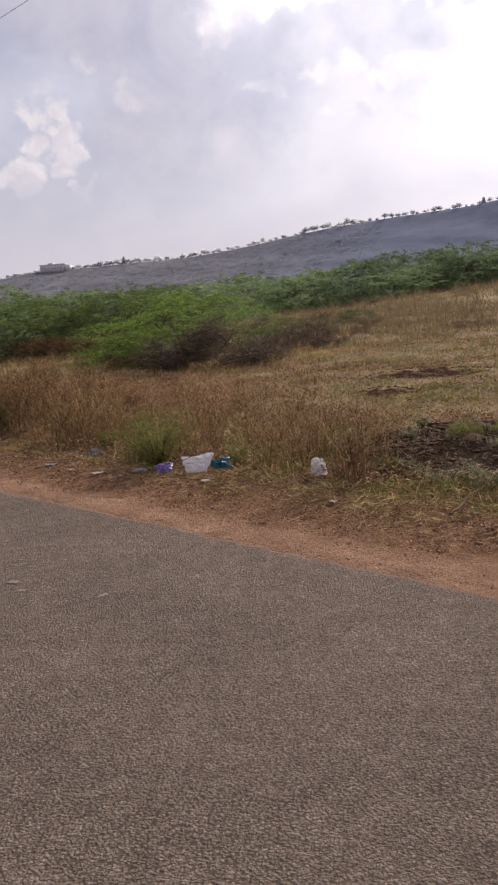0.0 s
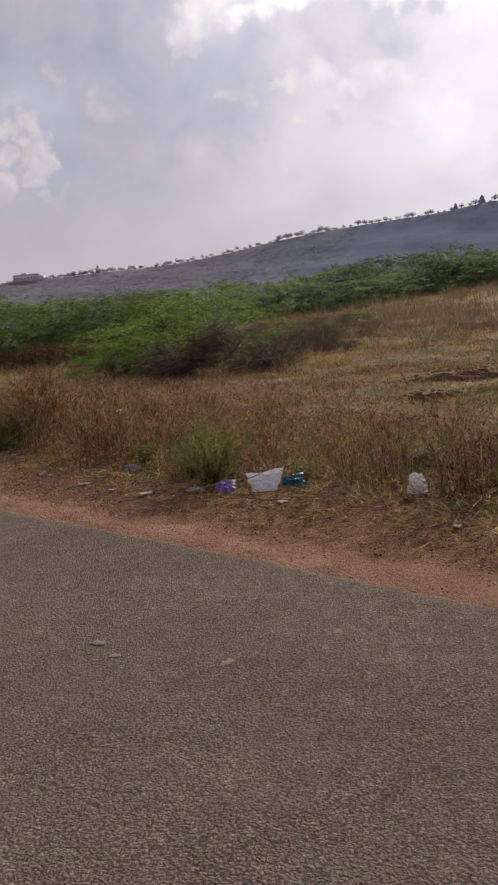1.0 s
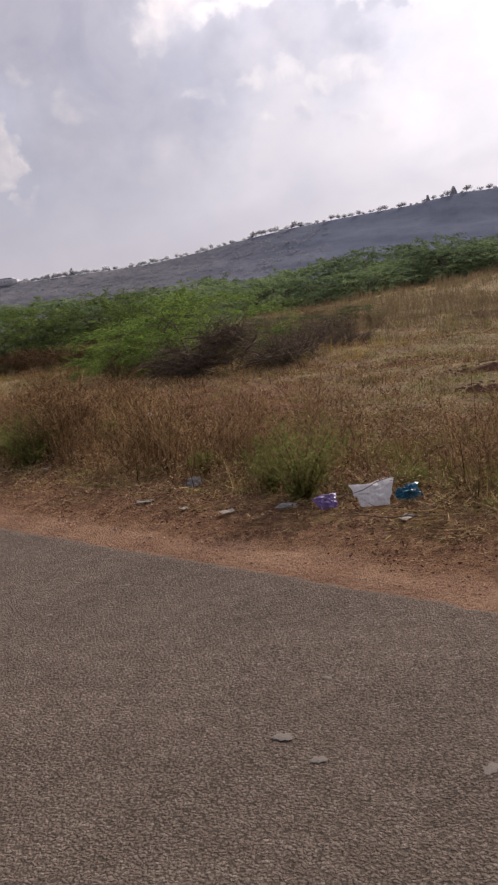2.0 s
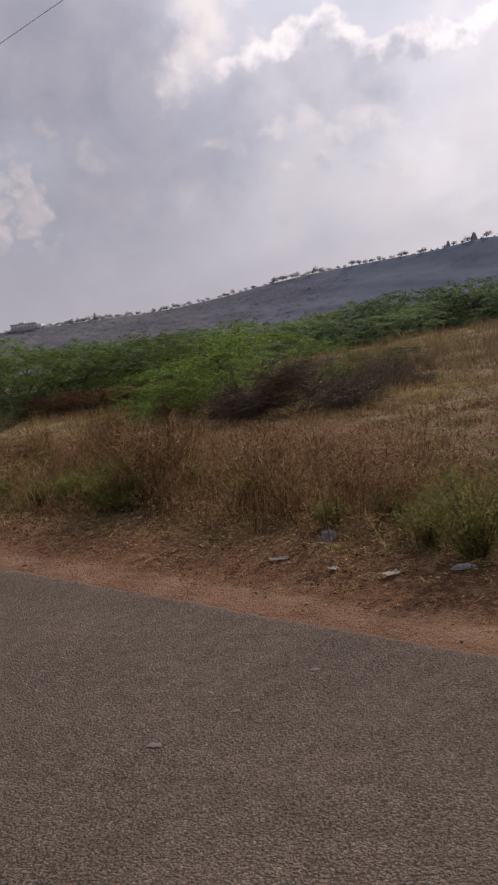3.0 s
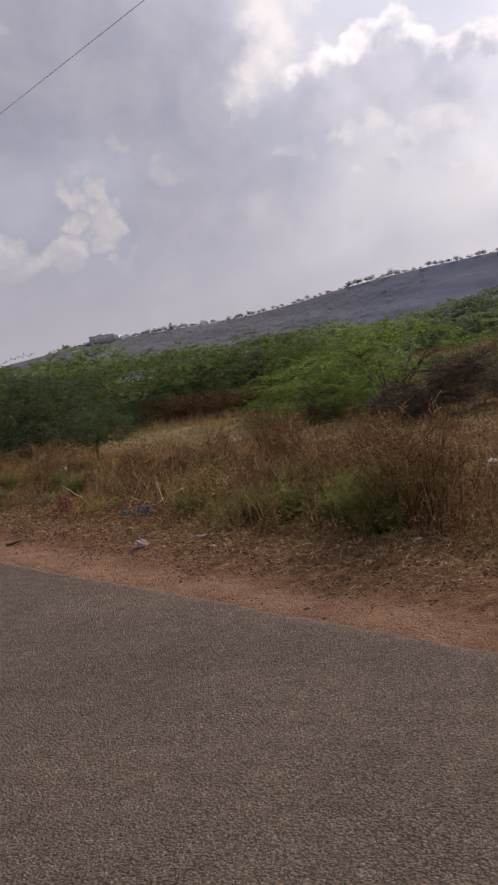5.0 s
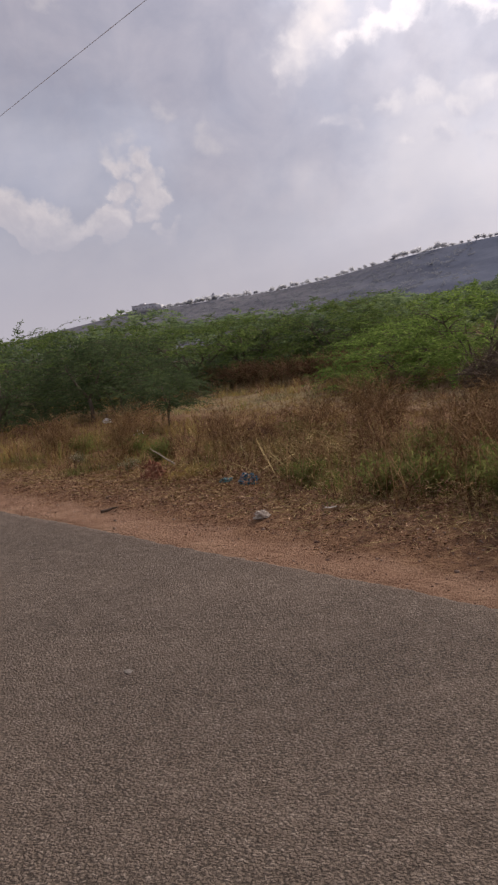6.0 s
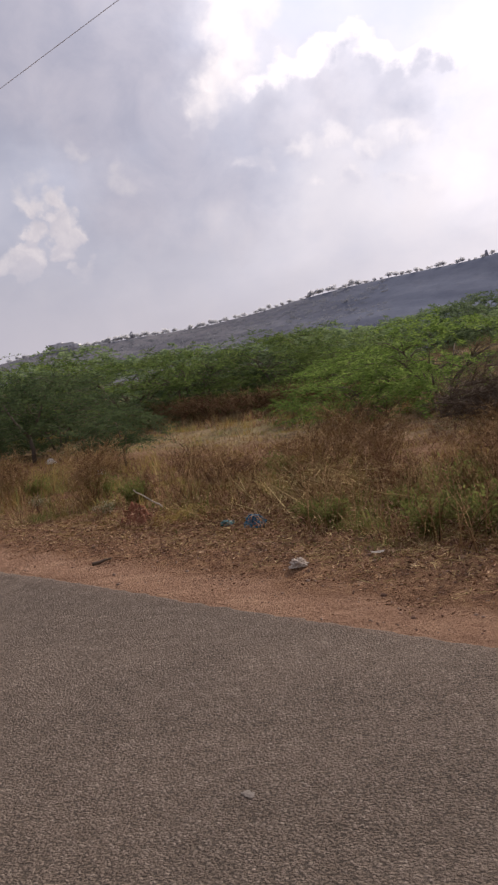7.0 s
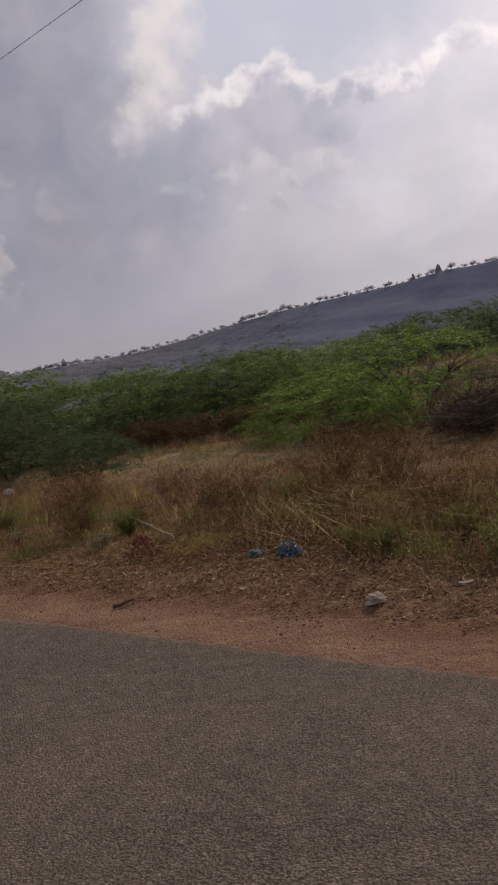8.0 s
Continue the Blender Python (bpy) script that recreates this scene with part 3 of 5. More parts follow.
RIDGE_Y = (690, 682, 675, 668, 666, 664, 660, 657, 653, 652, 651, 650, 649, 648, 640, 632, 625, 621, 617, 614.5, 611.5, 610, 608, 595, 575, 560)


def ridge(x):
    return np.interp(x, RIDGE_X, RIDGE_Y), np.interp(x, RIDGE_X, RIDGE_Z)


def hill_point(x, t):
    """t runs from the foot (0) over the ridge (1) down behind it (1.6)."""
    ry, rz = ridge(x)
    y = 330 + (ry - 330) * t
    z = np.where(t <= 1, rz * (0.25 * t + 0.75 * t * t) + 1.0, rz + 1.0 - np.maximum(t - 1.03, 0) * 75)
    bumps = 3.0 * ripple(x, y, 120, 9) + 1.2 * ripple(x, y, 37, 10)
    return np.stack([x + 0 * t, y, z + bumps * np.sin(np.pi * np.clip(t, 0, 1))], -1)


gx, gt = np.meshgrid(np.linspace(-700, 900, 260), np.concatenate([np.linspace(0, 1, 60), [1.03], np.linspace(1.05, 1.6, 9)]), indexing="ij")
i = (np.arange(259)[:, None] * 70 + np.arange(69)[None]).ravel()
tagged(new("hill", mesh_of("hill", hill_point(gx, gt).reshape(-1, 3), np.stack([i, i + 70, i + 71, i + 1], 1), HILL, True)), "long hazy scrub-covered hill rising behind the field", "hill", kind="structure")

# scrub dotted over the slope
scrub = Build()
k = 1500
sx, st = -300 + 290 * rng.uniform(0, 1, k) ** 1.2, rng.uniform(0.45, 0.985, k)
at = hill_point(sx, st)
size = rng.uniform(0.5, 1.1, k)
for turn in range(26):
    off = rng.normal(0, 1.0, (k, 3)) * (1.5, 1.0, 0.45) * size[:, None]
    way = rng.normal(size=(k, 3)) + (0, 0, 0.4)
    way /= np.linalg.norm(way, axis=1)[:, None]
    scrub.leaflets(at + off + (0, 0, 0.3), way, size * rng.uniform(0.5, 0.9, k), size * rng.uniform(0.4, 0.8, k))
plain("hill_scrub", scrub, HAZY_SCRUB, "dark scrub bushes dotted over the hazy slope", "scrub", kind="stuff")


def ridge_tree(kind):
    """A small far tree: a trunk and a crown of leaf clumps."""
    tree = thing("ridge_tree", "small dark tree standing on the hill's ridge", "tree", "trees along the ridge")
    trunk, crown = Build(), Build()
    trunk.tube([(0, 0, -0.6), (0.1, 0, 2.0), (0.0, 0.1, 3.9)], (0.2, 0.15, 0.1), 5)
    for a in range(4):
        trunk.tube([(0, 0, 2.0), (1.2 * math.cos(a * 1.6), 1.2 * math.sin(a * 1.6), 3.8)], (0.1, 0.05), 4)
    k = 420
    ang, rad = rng.uniform(0, 6.28, k), np.sqrt(rng.uniform(0.0, 1, k))
    flat = (1.5, 1.3, 1.9)[kind]
    lobe = rng.integers(0, 4, k)
    base = np.stack([1.9 * rad * np.cos(ang), 1.7 * rad * np.sin(ang), flat * rng.uniform(-1, 1, k) * np.sqrt(1.05 - rad**2)], 1)
    base = base * rng.uniform(0.7, 1.0, 4)[lobe][:, None] + np.stack([rng.uniform(-2.1, 2.1, 4), rng.uniform(-1, 1, 4), rng.uniform(3.3, 4.9, 4)], 1)[lobe]
    way = rng.normal(size=(k, 3))
    way /= np.linalg.norm(way, axis=1)[:, None]
    crown.leaflets(base, way, rng.uniform(0.5, 1.0, k), rng.uniform(0.4, 0.7, k))
    # The trunk takes the temples' hazy grey, so haze is in its colour too.
    part("trunk", trunk, TEMPLE_STONE, tree)
    part("crown", crown, HAZY_RIDGE_LEAF, tree)
    return tree


kinds = [ridge_tree(k % 3) for k in range(6)]
ridge_places = []
x = -332.0
while x < 150:
    gap = 2.0 if x < -214 else (2.9 if x < -150 else (4.0 if x < -76 else (3.4 if x < -20 else 4.7)))
    x += gap * rng.uniform(0.65, 1.35)
    size = rng.choice((0.5, 0.66, 0.78, 0.9, 1.12)) * rng.uniform(0.9, 1.1) * (1.25 if -72 < x < -52 else (0.74 if x < -262 else (1.05 if x < -214 else 0.98)))
    ridge_places.append((x, size))
ridge_places.sort(key=lambda row: abs(row[0] + 60))
for i, (x, size) in enumerate(ridge_places):
    size = 1.0 if i < 6 else size
    y, z = ridge(x)
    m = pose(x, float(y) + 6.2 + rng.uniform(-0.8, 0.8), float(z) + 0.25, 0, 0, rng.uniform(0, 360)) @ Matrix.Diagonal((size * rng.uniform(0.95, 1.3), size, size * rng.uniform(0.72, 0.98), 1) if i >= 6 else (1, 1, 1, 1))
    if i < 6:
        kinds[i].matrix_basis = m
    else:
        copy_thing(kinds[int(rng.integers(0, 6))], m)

# parapet of the road along the ridge
wall = Build()
xs = np.linspace(-212, 66, 90)
ys, zs = ridge(xs)
for a in range(89):
    p, q = np.array((xs[a], ys[a] + 1.2, zs[a] + 1.0)), np.array((xs[a + 1], ys[a + 1] + 1.2, zs[a + 1] + 1.0))
    up, thick = np.array((0, 0, 0.25)), np.array((0, 0.5, 0))
    low = np.array((0, 0, -1.0))
    wall.put([p + low, q + low, q + up, p + up, p + low + thick, q + low + thick, q + up + thick, p + up + thick],
             [(0, 1, 2), (0, 2, 3), (3, 2, 6), (3, 6, 7), (5, 4, 7), (5, 7, 6)])
plain("parapet_wall", wall, RIDGE_WALL, "low stone parapet wall along the hill road", "wall", kind="structure")


def box_into(build, x, y, z, sx, sy, sz):
    v = [(x + a * sx / 2, y + b * sy / 2, z + c * sz) for c in (0, 1) for b in (-1, 1) for a in (-1, 1)]
    build.put(v, [(0, 2, 3), (0, 3, 1), (4, 5, 7), (4, 7, 6), (0, 1, 5), (0, 5, 4), (2, 6, 7), (2, 7, 3), (1, 3, 7), (1, 7, 5), (0, 4, 6), (0, 6, 2)])


# Panes lifted to mid grey: haze over the far windows, put into their colour.
HAZY_GLASS = material("hazy_opening", [(0.34, 0.34, 0.37), (0.38, 0.38, 0.41)], 1.0, 0)


def ridge_building():
    y, z = ridge(-275)
    house = thing("ridge_building", "flat-roofed grey building on the hill's end", "building", at=(-275, float(y), float(z) - 0.2))
    body, roof = Build(), Build()
    box_into(body, 0, 0, 0, 20, 9, 5.6)
    box_into(body, 12.2, 0.5, 0, 4.4, 8, 4.6)
    part("wall", body, RIDGE_BUILDING, house)
    box_into(roof, 0, 0, 5.6, 20.8, 9.8, 0.5)
    box_into(roof, -2, 0, 6.1, 4, 4, 1.2)
    part("roof", roof, RIDGE_BUILDING, house)
    for i in range(7):
        win = Build()
        box_into(win, -8.4 + 2.8 * i, -4.5, 2.5, 1.5, 0.16, 1.6)
        win = part("window", win, RIDGE_BUILDING, house)
        pane = Build()
        box_into(pane, -8.4 + 2.8 * i, -4.6, 2.6, 1.3, 0.1, 1.4)
        part("pane", pane, HAZY_GLASS, win)


def ridge_tower(x, height, width, name, label):
    y, z = ridge(x)
    tower = thing(name, label, "tower", at=(x, float(y) + 6.0, float(z) - 0.6))
    body, top = Build(), Build()
    steps = 6
    for i in range(steps):
        s = width * (1 - 0.11 * i)
        box_into(body, 0, 0, height * i / steps, s, s, height / steps * 0.98)
    part("wall", body, TEMPLE_STONE, tower)
    top.lump((0, 0, height + 0.3), (0.9, 0.9, 0.9), 0.05)
    part("finial", top, TEMPLE_STONE, tower)


ridge_building()
ridge_tower(-214.5, 6.8, 3.4, "ridge_shrine", "small stepped shrine tower among ridge trees")
ridge_tower(60.0, 5.4, 3.8, "temple_tower", "stepped temple tower on the hill's ridge")
ridge_tower(77.5, 6.6, 5.4, "temple_tower", "broad stepped temple tower on the hill's ridge")

# ---- thorn bushes ----
def thorn_bush(sprays, leaves, mat, height=3.0, radius=2.3, low=0.12, name="thorn_bush", leaf=0.11, label="feathery green thorn bush at the back of the field", stems=6, every=2):
    """Several leaning stems, arching limbs, and drooping sprays of small leaflets."""
    bush = thing(name, label, "bush", "thorn bushes behind the field")
    twigs, crown = Build(), Build()
    for a in range(stems):
        ang = a * 1.05 + rng.uniform(-0.4, 0.4)
        r = radius * rng.uniform(0.55, 0.85)
        h = height * rng.uniform(0.6, 0.85)
        pts = [(0.12 * math.cos(ang), 0.12 * math.sin(ang), -0.2), (0.3 * r * math.cos(ang), 0.3 * r * math.sin(ang), 0.42 * h), (0.65 * r * math.cos(ang + 0.2), 0.65 * r * math.sin(ang + 0.2), 0.8 * h), (r * math.cos(ang + 0.3), r * math.sin(ang + 0.3), h * 0.93)]
        stem = Build()
        stem.tube(pts, (0.034, 0.026, 0.016, 0.007), 5)
        stem = part("stem", stem, BARK, bush)
        limbs = Build()
        for b in range(4):
            t = rng.uniform(0.25, 0.9)
            p = np.array(pts[1]) * (1 - t) + np.array(pts[2]) * t
            q = p + np.array((rng.normal(0, 0.5), rng.normal(0, 0.5), rng.uniform(0.1, 0.5)))
            limbs.tube([p, (p + q) / 2 + (0, 0, 0.12), q], (0.018, 0.012, 0.004), 4)
        part("branch_tangle", limbs, BARK, stem, kind="stuff")
    # flat pads of foliage over an uneven dome, each a cluster of sprays that reach outwards
    pads = 17
    pad_ang = np.arange(pads) * 2.4 + rng.normal(0, 0.3, pads)
    pad_up = np.clip(low + (1 - low) * ((np.arange(pads) + rng.uniform(0, 1, pads)) / pads) ** 1.25, 0, 1)
    pad_rad = np.sqrt(np.clip(1 - (pad_up - 0.2) ** 2 / 0.7, 0.04, 1)) * radius * rng.uniform(0.5, 0.98, pads)
    pad = np.stack([pad_rad * np.cos(pad_ang), pad_rad * np.sin(pad_ang), pad_up * height * 0.93], 1)
    pick = rng.integers(0, pads, sprays)
    start = pad[pick] + rng.normal(0, 1, (sprays, 3)) * (0.19 * radius, 0.19 * radius, 0.030 * height)
    start[:, 2] = np.maximum(start[:, 2], 0.05)
    ang = np.arctan2(start[:, 1], start[:, 0])
    out = np.stack([np.cos(ang), np.sin(ang), rng.uniform(-0.1, 0.45, sprays)], 1) + rng.normal(0, 0.45, (sprays, 3)) * (1, 1, 0.4)
    out /= np.linalg.norm(out, axis=1)[:, None]
    length = rng.uniform(0.35, 1.0, sprays) + 0.7 * (rng.uniform(size=sprays) < 0.05)
    t = np.linspace(0.05, 1, leaves)[None, :, None]
    along = start[:, None] + out[:, None] * length[:, None, None] * t - np.array((0, 0, 0.30))[None, None] * length[:, None, None] * t**2
    along += rng.normal(0, 0.03, along.shape)
    base = along.reshape(-1, 3)
    side = np.cross(out, (0, 0, 1.0))
    flip = np.where(np.arange(leaves) % 2 == 0, 1.0, -1.0)
    way = side[:, None] * flip[None, :, None] + 0.6 * out[:, None] + rng.normal(0, 0.3, along.shape) + np.array((0, 0, -0.1))
    way = way.reshape(-1, 3)
    way /= np.linalg.norm(way, axis=1)[:, None]
    k = len(base)
    crown.leaflets(base, way, rng.uniform(0.7, 1.4, k) * leaf, rng.uniform(0.25, 0.42, k) * leaf)
    for j in range(0, sprays, every):
        line = along[j, :: max(1, leaves // 3)]
        twigs.tube(line, np.linspace(0.007, 0.003, len(line)), 3)
    part("twig_tangle", twigs, BARK, bush, kind="stuff")
    part("crown", crown, mat, bush)
    return bush


GREENS = [thorn_bush(500, 40, LEAF, leaf=0.085), thorn_bush(500, 40, LEAF, 2.8, 2.5, 0.0, leaf=0.085), thorn_bush(500, 40, LEAF_LIGHT, 2.5, 2.4, 0.0, leaf=0.085, label="bright green feathery thorn bush beside a brush pile"),
          thorn_bush(500, 40, LEAF_DARK, 3.0, 2.2, 0.0, leaf=0.085, label="thorn bush in the thicket, leaf colour darkened for shade")]
used = set()


def plant(kinds, which, x, y, size, tall=1.0, turn=None, sink=0.05):
    """The first one is the built one, the rest are copies."""
    m = pose(x, y, float(ground_z(x, y)) - sink, 0, 0, rng.uniform(0, 360) if turn is None else turn) @ Matrix.Diagonal((size, size, size * tall, 1))
    if id(kinds[which]) in used:
        return copy_thing(kinds[which], m)
    used.add(id(kinds[which]))
    kinds[which].matrix_basis = m
    return kinds[which]


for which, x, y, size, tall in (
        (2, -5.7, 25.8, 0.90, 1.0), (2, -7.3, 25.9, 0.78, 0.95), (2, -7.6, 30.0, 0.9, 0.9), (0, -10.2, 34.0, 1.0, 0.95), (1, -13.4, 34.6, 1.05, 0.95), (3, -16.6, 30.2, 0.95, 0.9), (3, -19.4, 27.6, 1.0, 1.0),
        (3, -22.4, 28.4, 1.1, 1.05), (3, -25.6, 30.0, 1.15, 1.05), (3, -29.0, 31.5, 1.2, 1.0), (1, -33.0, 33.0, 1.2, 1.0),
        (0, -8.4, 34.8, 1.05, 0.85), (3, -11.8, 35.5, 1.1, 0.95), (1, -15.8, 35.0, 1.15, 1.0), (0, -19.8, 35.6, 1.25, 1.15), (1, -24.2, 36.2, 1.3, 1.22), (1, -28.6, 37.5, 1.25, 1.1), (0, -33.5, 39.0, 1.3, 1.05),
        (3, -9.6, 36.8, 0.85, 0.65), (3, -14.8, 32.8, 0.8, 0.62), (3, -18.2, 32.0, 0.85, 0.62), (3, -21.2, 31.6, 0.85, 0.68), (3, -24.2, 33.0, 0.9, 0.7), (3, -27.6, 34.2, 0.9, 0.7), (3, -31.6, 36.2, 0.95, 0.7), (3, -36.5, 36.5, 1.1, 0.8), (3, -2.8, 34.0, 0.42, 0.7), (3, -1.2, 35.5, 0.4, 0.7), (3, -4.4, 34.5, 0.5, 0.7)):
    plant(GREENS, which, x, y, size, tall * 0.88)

# Hedge bushes come in a hazy leaf colour and its shaded copy.
FAR = [thorn_bush(300, 18, LEAF_HAZY, 3.2, 2.8, 0.0, leaf=0.20, every=5, label="green thorn bush in the far hedge"), thorn_bush(300, 18, LEAF_HAZY_SHADED, 3.2, 2.8, 0.0, leaf=0.20, every=5, label="thorn bush in the far hedge, haze and shade in its leaf colour")]
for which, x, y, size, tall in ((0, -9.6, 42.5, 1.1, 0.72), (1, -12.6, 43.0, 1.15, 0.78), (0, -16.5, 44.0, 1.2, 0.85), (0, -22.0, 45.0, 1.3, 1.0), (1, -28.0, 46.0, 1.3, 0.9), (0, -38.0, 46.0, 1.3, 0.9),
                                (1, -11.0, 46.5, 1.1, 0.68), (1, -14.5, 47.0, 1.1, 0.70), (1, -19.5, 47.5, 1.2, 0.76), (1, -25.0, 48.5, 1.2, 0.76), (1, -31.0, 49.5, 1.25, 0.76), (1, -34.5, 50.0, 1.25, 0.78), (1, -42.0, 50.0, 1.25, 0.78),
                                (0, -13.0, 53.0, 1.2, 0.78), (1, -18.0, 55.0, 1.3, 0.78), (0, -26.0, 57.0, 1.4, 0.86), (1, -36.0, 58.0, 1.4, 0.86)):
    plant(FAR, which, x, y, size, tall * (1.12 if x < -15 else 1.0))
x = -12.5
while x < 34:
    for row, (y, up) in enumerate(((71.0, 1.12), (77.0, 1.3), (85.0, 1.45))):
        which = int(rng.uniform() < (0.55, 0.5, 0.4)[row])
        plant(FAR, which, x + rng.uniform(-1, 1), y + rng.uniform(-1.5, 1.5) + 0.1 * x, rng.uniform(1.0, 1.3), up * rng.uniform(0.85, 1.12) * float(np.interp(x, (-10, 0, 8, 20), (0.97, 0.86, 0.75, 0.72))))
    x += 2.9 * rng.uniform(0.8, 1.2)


def thorn_tree(label):
    """A small tree with a forked bare trunk under its crown."""
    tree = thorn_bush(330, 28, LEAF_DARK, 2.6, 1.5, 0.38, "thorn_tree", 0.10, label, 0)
    trunk = Build()
    trunk.tube([(0, 0, -0.2), (0.03, 0, 0.4), (-0.02, 0.02, 0.8)], (0.06, 0.052, 0.045), 6)
    trunk = part("trunk", trunk, BARK, tree)
    for pts, radii in (([(-0.02, 0.02, 0.75), (-0.3, 0.05, 1.2), (-0.55, 0.1, 1.8)], (0.05, 0.035, 0.02)), ([(-0.02, 0.02, 0.75), (0.22, -0.05, 1.2), (0.5, -0.1, 1.9)], (0.045, 0.03, 0.018))):
        limb = Build()
        limb.tube(pts, radii, 5)
        part("limb", limb, BARK, trunk)
    return tree


TREES = [thorn_tree("small thorn tree with a forked dark trunk")]
plant(TREES, 0, -15.8, 26.6, 1.05, 0.85, 20)
plant(TREES, 0, -11.9, 22.3, 0.48, 1.1, 140)


# ---- dead brush ----
def dead_bush(twigs, height, radius, mat, name, label, group="", droop=0.2, thin=1.0):
    """A leafless tangle of twigs from one root."""
    bush = thing(name, label, "bush", group)
    stems, fine = Build(), Build()
    for a in range(twigs):
        ang, r, h = rng.uniform(0, 6.28), radius * rng.uniform(0.25, 1), height * rng.uniform(0.45, 1)
        p0 = np.array((rng.normal(0, 0.3), rng.normal(0, 0.3), -0.03)) * radius
        p2 = np.array((r * math.cos(ang), r * math.sin(ang), h))
        p1 = (p0 + p2) / 2 + np.array((rng.normal(0, 0.15), rng.normal(0, 0.15), h * 0.2))
        stems.tube([p0, p1, p2], np.array((0.009, 0.006, 0.003)) * thin, 3)
        for b in range(11):
            t = rng.uniform(0.1, 1)
            p = p1 * (1 - t) + p2 * t
            way = rng.normal(size=3) + np.array((math.cos(ang), math.sin(ang), 0.7 - droop))
            q = p + way / np.linalg.norm(way) * height * rng.uniform(0.12, 0.35)
            fine.tube([p, q], np.array((0.005, 0.002)) * thin, 3)
    part("stem_tangle", stems, mat, bush, kind="stuff")
    part("twig_tangle", fine, mat, bush, kind="stuff")
    return bush


def brush_pile():
    """Cut branches thrown in a long heap."""
    pile = thing("brush_pile", "heap of dark cut thorn branches in the field", "brush pile")
    twigs = Build()
    for i in range(36):
        c = np.array((rng.uniform(-2.3, 1.2), rng.normal(0, 0.45), 0.0))
        top = 0.72 * math.exp(-((c[0] + 0.7) / 1.5) ** 2) + 0.15
        c[2] = rng.uniform(0.05, 1) * top
        ang, length = rng.normal(0.1, 0.9), rng.uniform(0.7, 1.7)
        way = np.array((math.cos(ang), math.sin(ang) * 0.7, rng.normal(0.05, 0.18)))
        pts = [c - way * length / 2, c + (0, 0, rng.uniform(0.02, 0.16)), c + way * length / 2]
        pts = [np.array((p[0], p[1], max(p[2], 0.02))) for p in pts]
        branch = Build()
        branch.tube(pts, (0.018, 0.014, 0.006), 5)
        part("branch", branch, DEAD_WOOD, pile)
        for b in range(90):
            t = rng.uniform(0, 1)
            p = pts[0] * (1 - t) + pts[2] * t + (0, 0, 0.06)
            q = p + rng.normal(size=3) * (0.30, 0.25, 0.22) + way * 0.1
            q[2] = max(q[2], 0.01)
            twigs.tube([p, (p + q) / 2 + (0, 0, 0.03), q], (0.006, 0.004, 0.002), 3)
    part("twig_tangle", twigs, DEAD_WOOD, pile, kind="stuff")
    return pile


pile = brush_pile()
pile.matrix_basis = pose(-3.4, 21.4, float(ground_z(-3.4, 21.4)), 0, 0, -12)
BRUSH = [dead_bush(90, 1.05, 1.2, DEAD_WOOD, "dead_bush", "leafless grey-brown thorn bush"), dead_bush(110, 1.0, 1.5, RUST_TWIG, "rust_bush", "rust-brown withered bush before green thorns")]
BRUSH.append(dead_bush(55, 0.9, 0.42, STALK, "dry_shrub", "tangled brown leafless shrub in the verge grass", "dry shrubs in the verge grass", 0.1, 0.5))
BRUSH.append(dead_bush(45, 0.75, 0.45, RUST_TWIG, "dry_shrub", "rusty withered shrub in the verge grass", "dry shrubs in the verge grass", 0.1, 0.5))
BRUSH.append(dead_bush(60, 1.1, 1.5, HEDGE_GROWTH, "withered_bush", "olive-brown withered bush in the field", "", 0.2, 1.4))
for which, s, n, size in ((2, 11.15, 6.95, 1.1), (3, 11.6, 7.4, 0.9), (3, 14.3, 7.9, 0.85), (2, 15.6, 8.2, 0.9), (3, 9.1, 7.6, 0.6), (3, 18.3, 7.8, 0.7), (2, 20.2, 8.4, 0.85), (3, 13.5, 8.9, 0.95), (2, 15.9, 9.7, 0.9), (2, 8.2, 7.0, 0.45), (3, 11.9, 9.4, 0.7),
                          (2, 14.4, 10.2, 0.8), (2, 16.9, 7.9, 0.75), (3, 17.8, 9.2, 0.8), (2, 18.9, 7.4, 0.8), (3, 19.6, 9.6, 0.9), (2, 17.6, 11.0, 0.9), (2, 21.6, 7.6, 0.8), (3, 16.4, 10.4, 0.8), (2, 13.0, 7.7, 0.8), (3, 23.0, 8.2, 0.8), (2, 3.0, 6.6, 0.35)):
    x, y, _ = spot(s, n)
    plant(BRUSH, which, x, y, size)
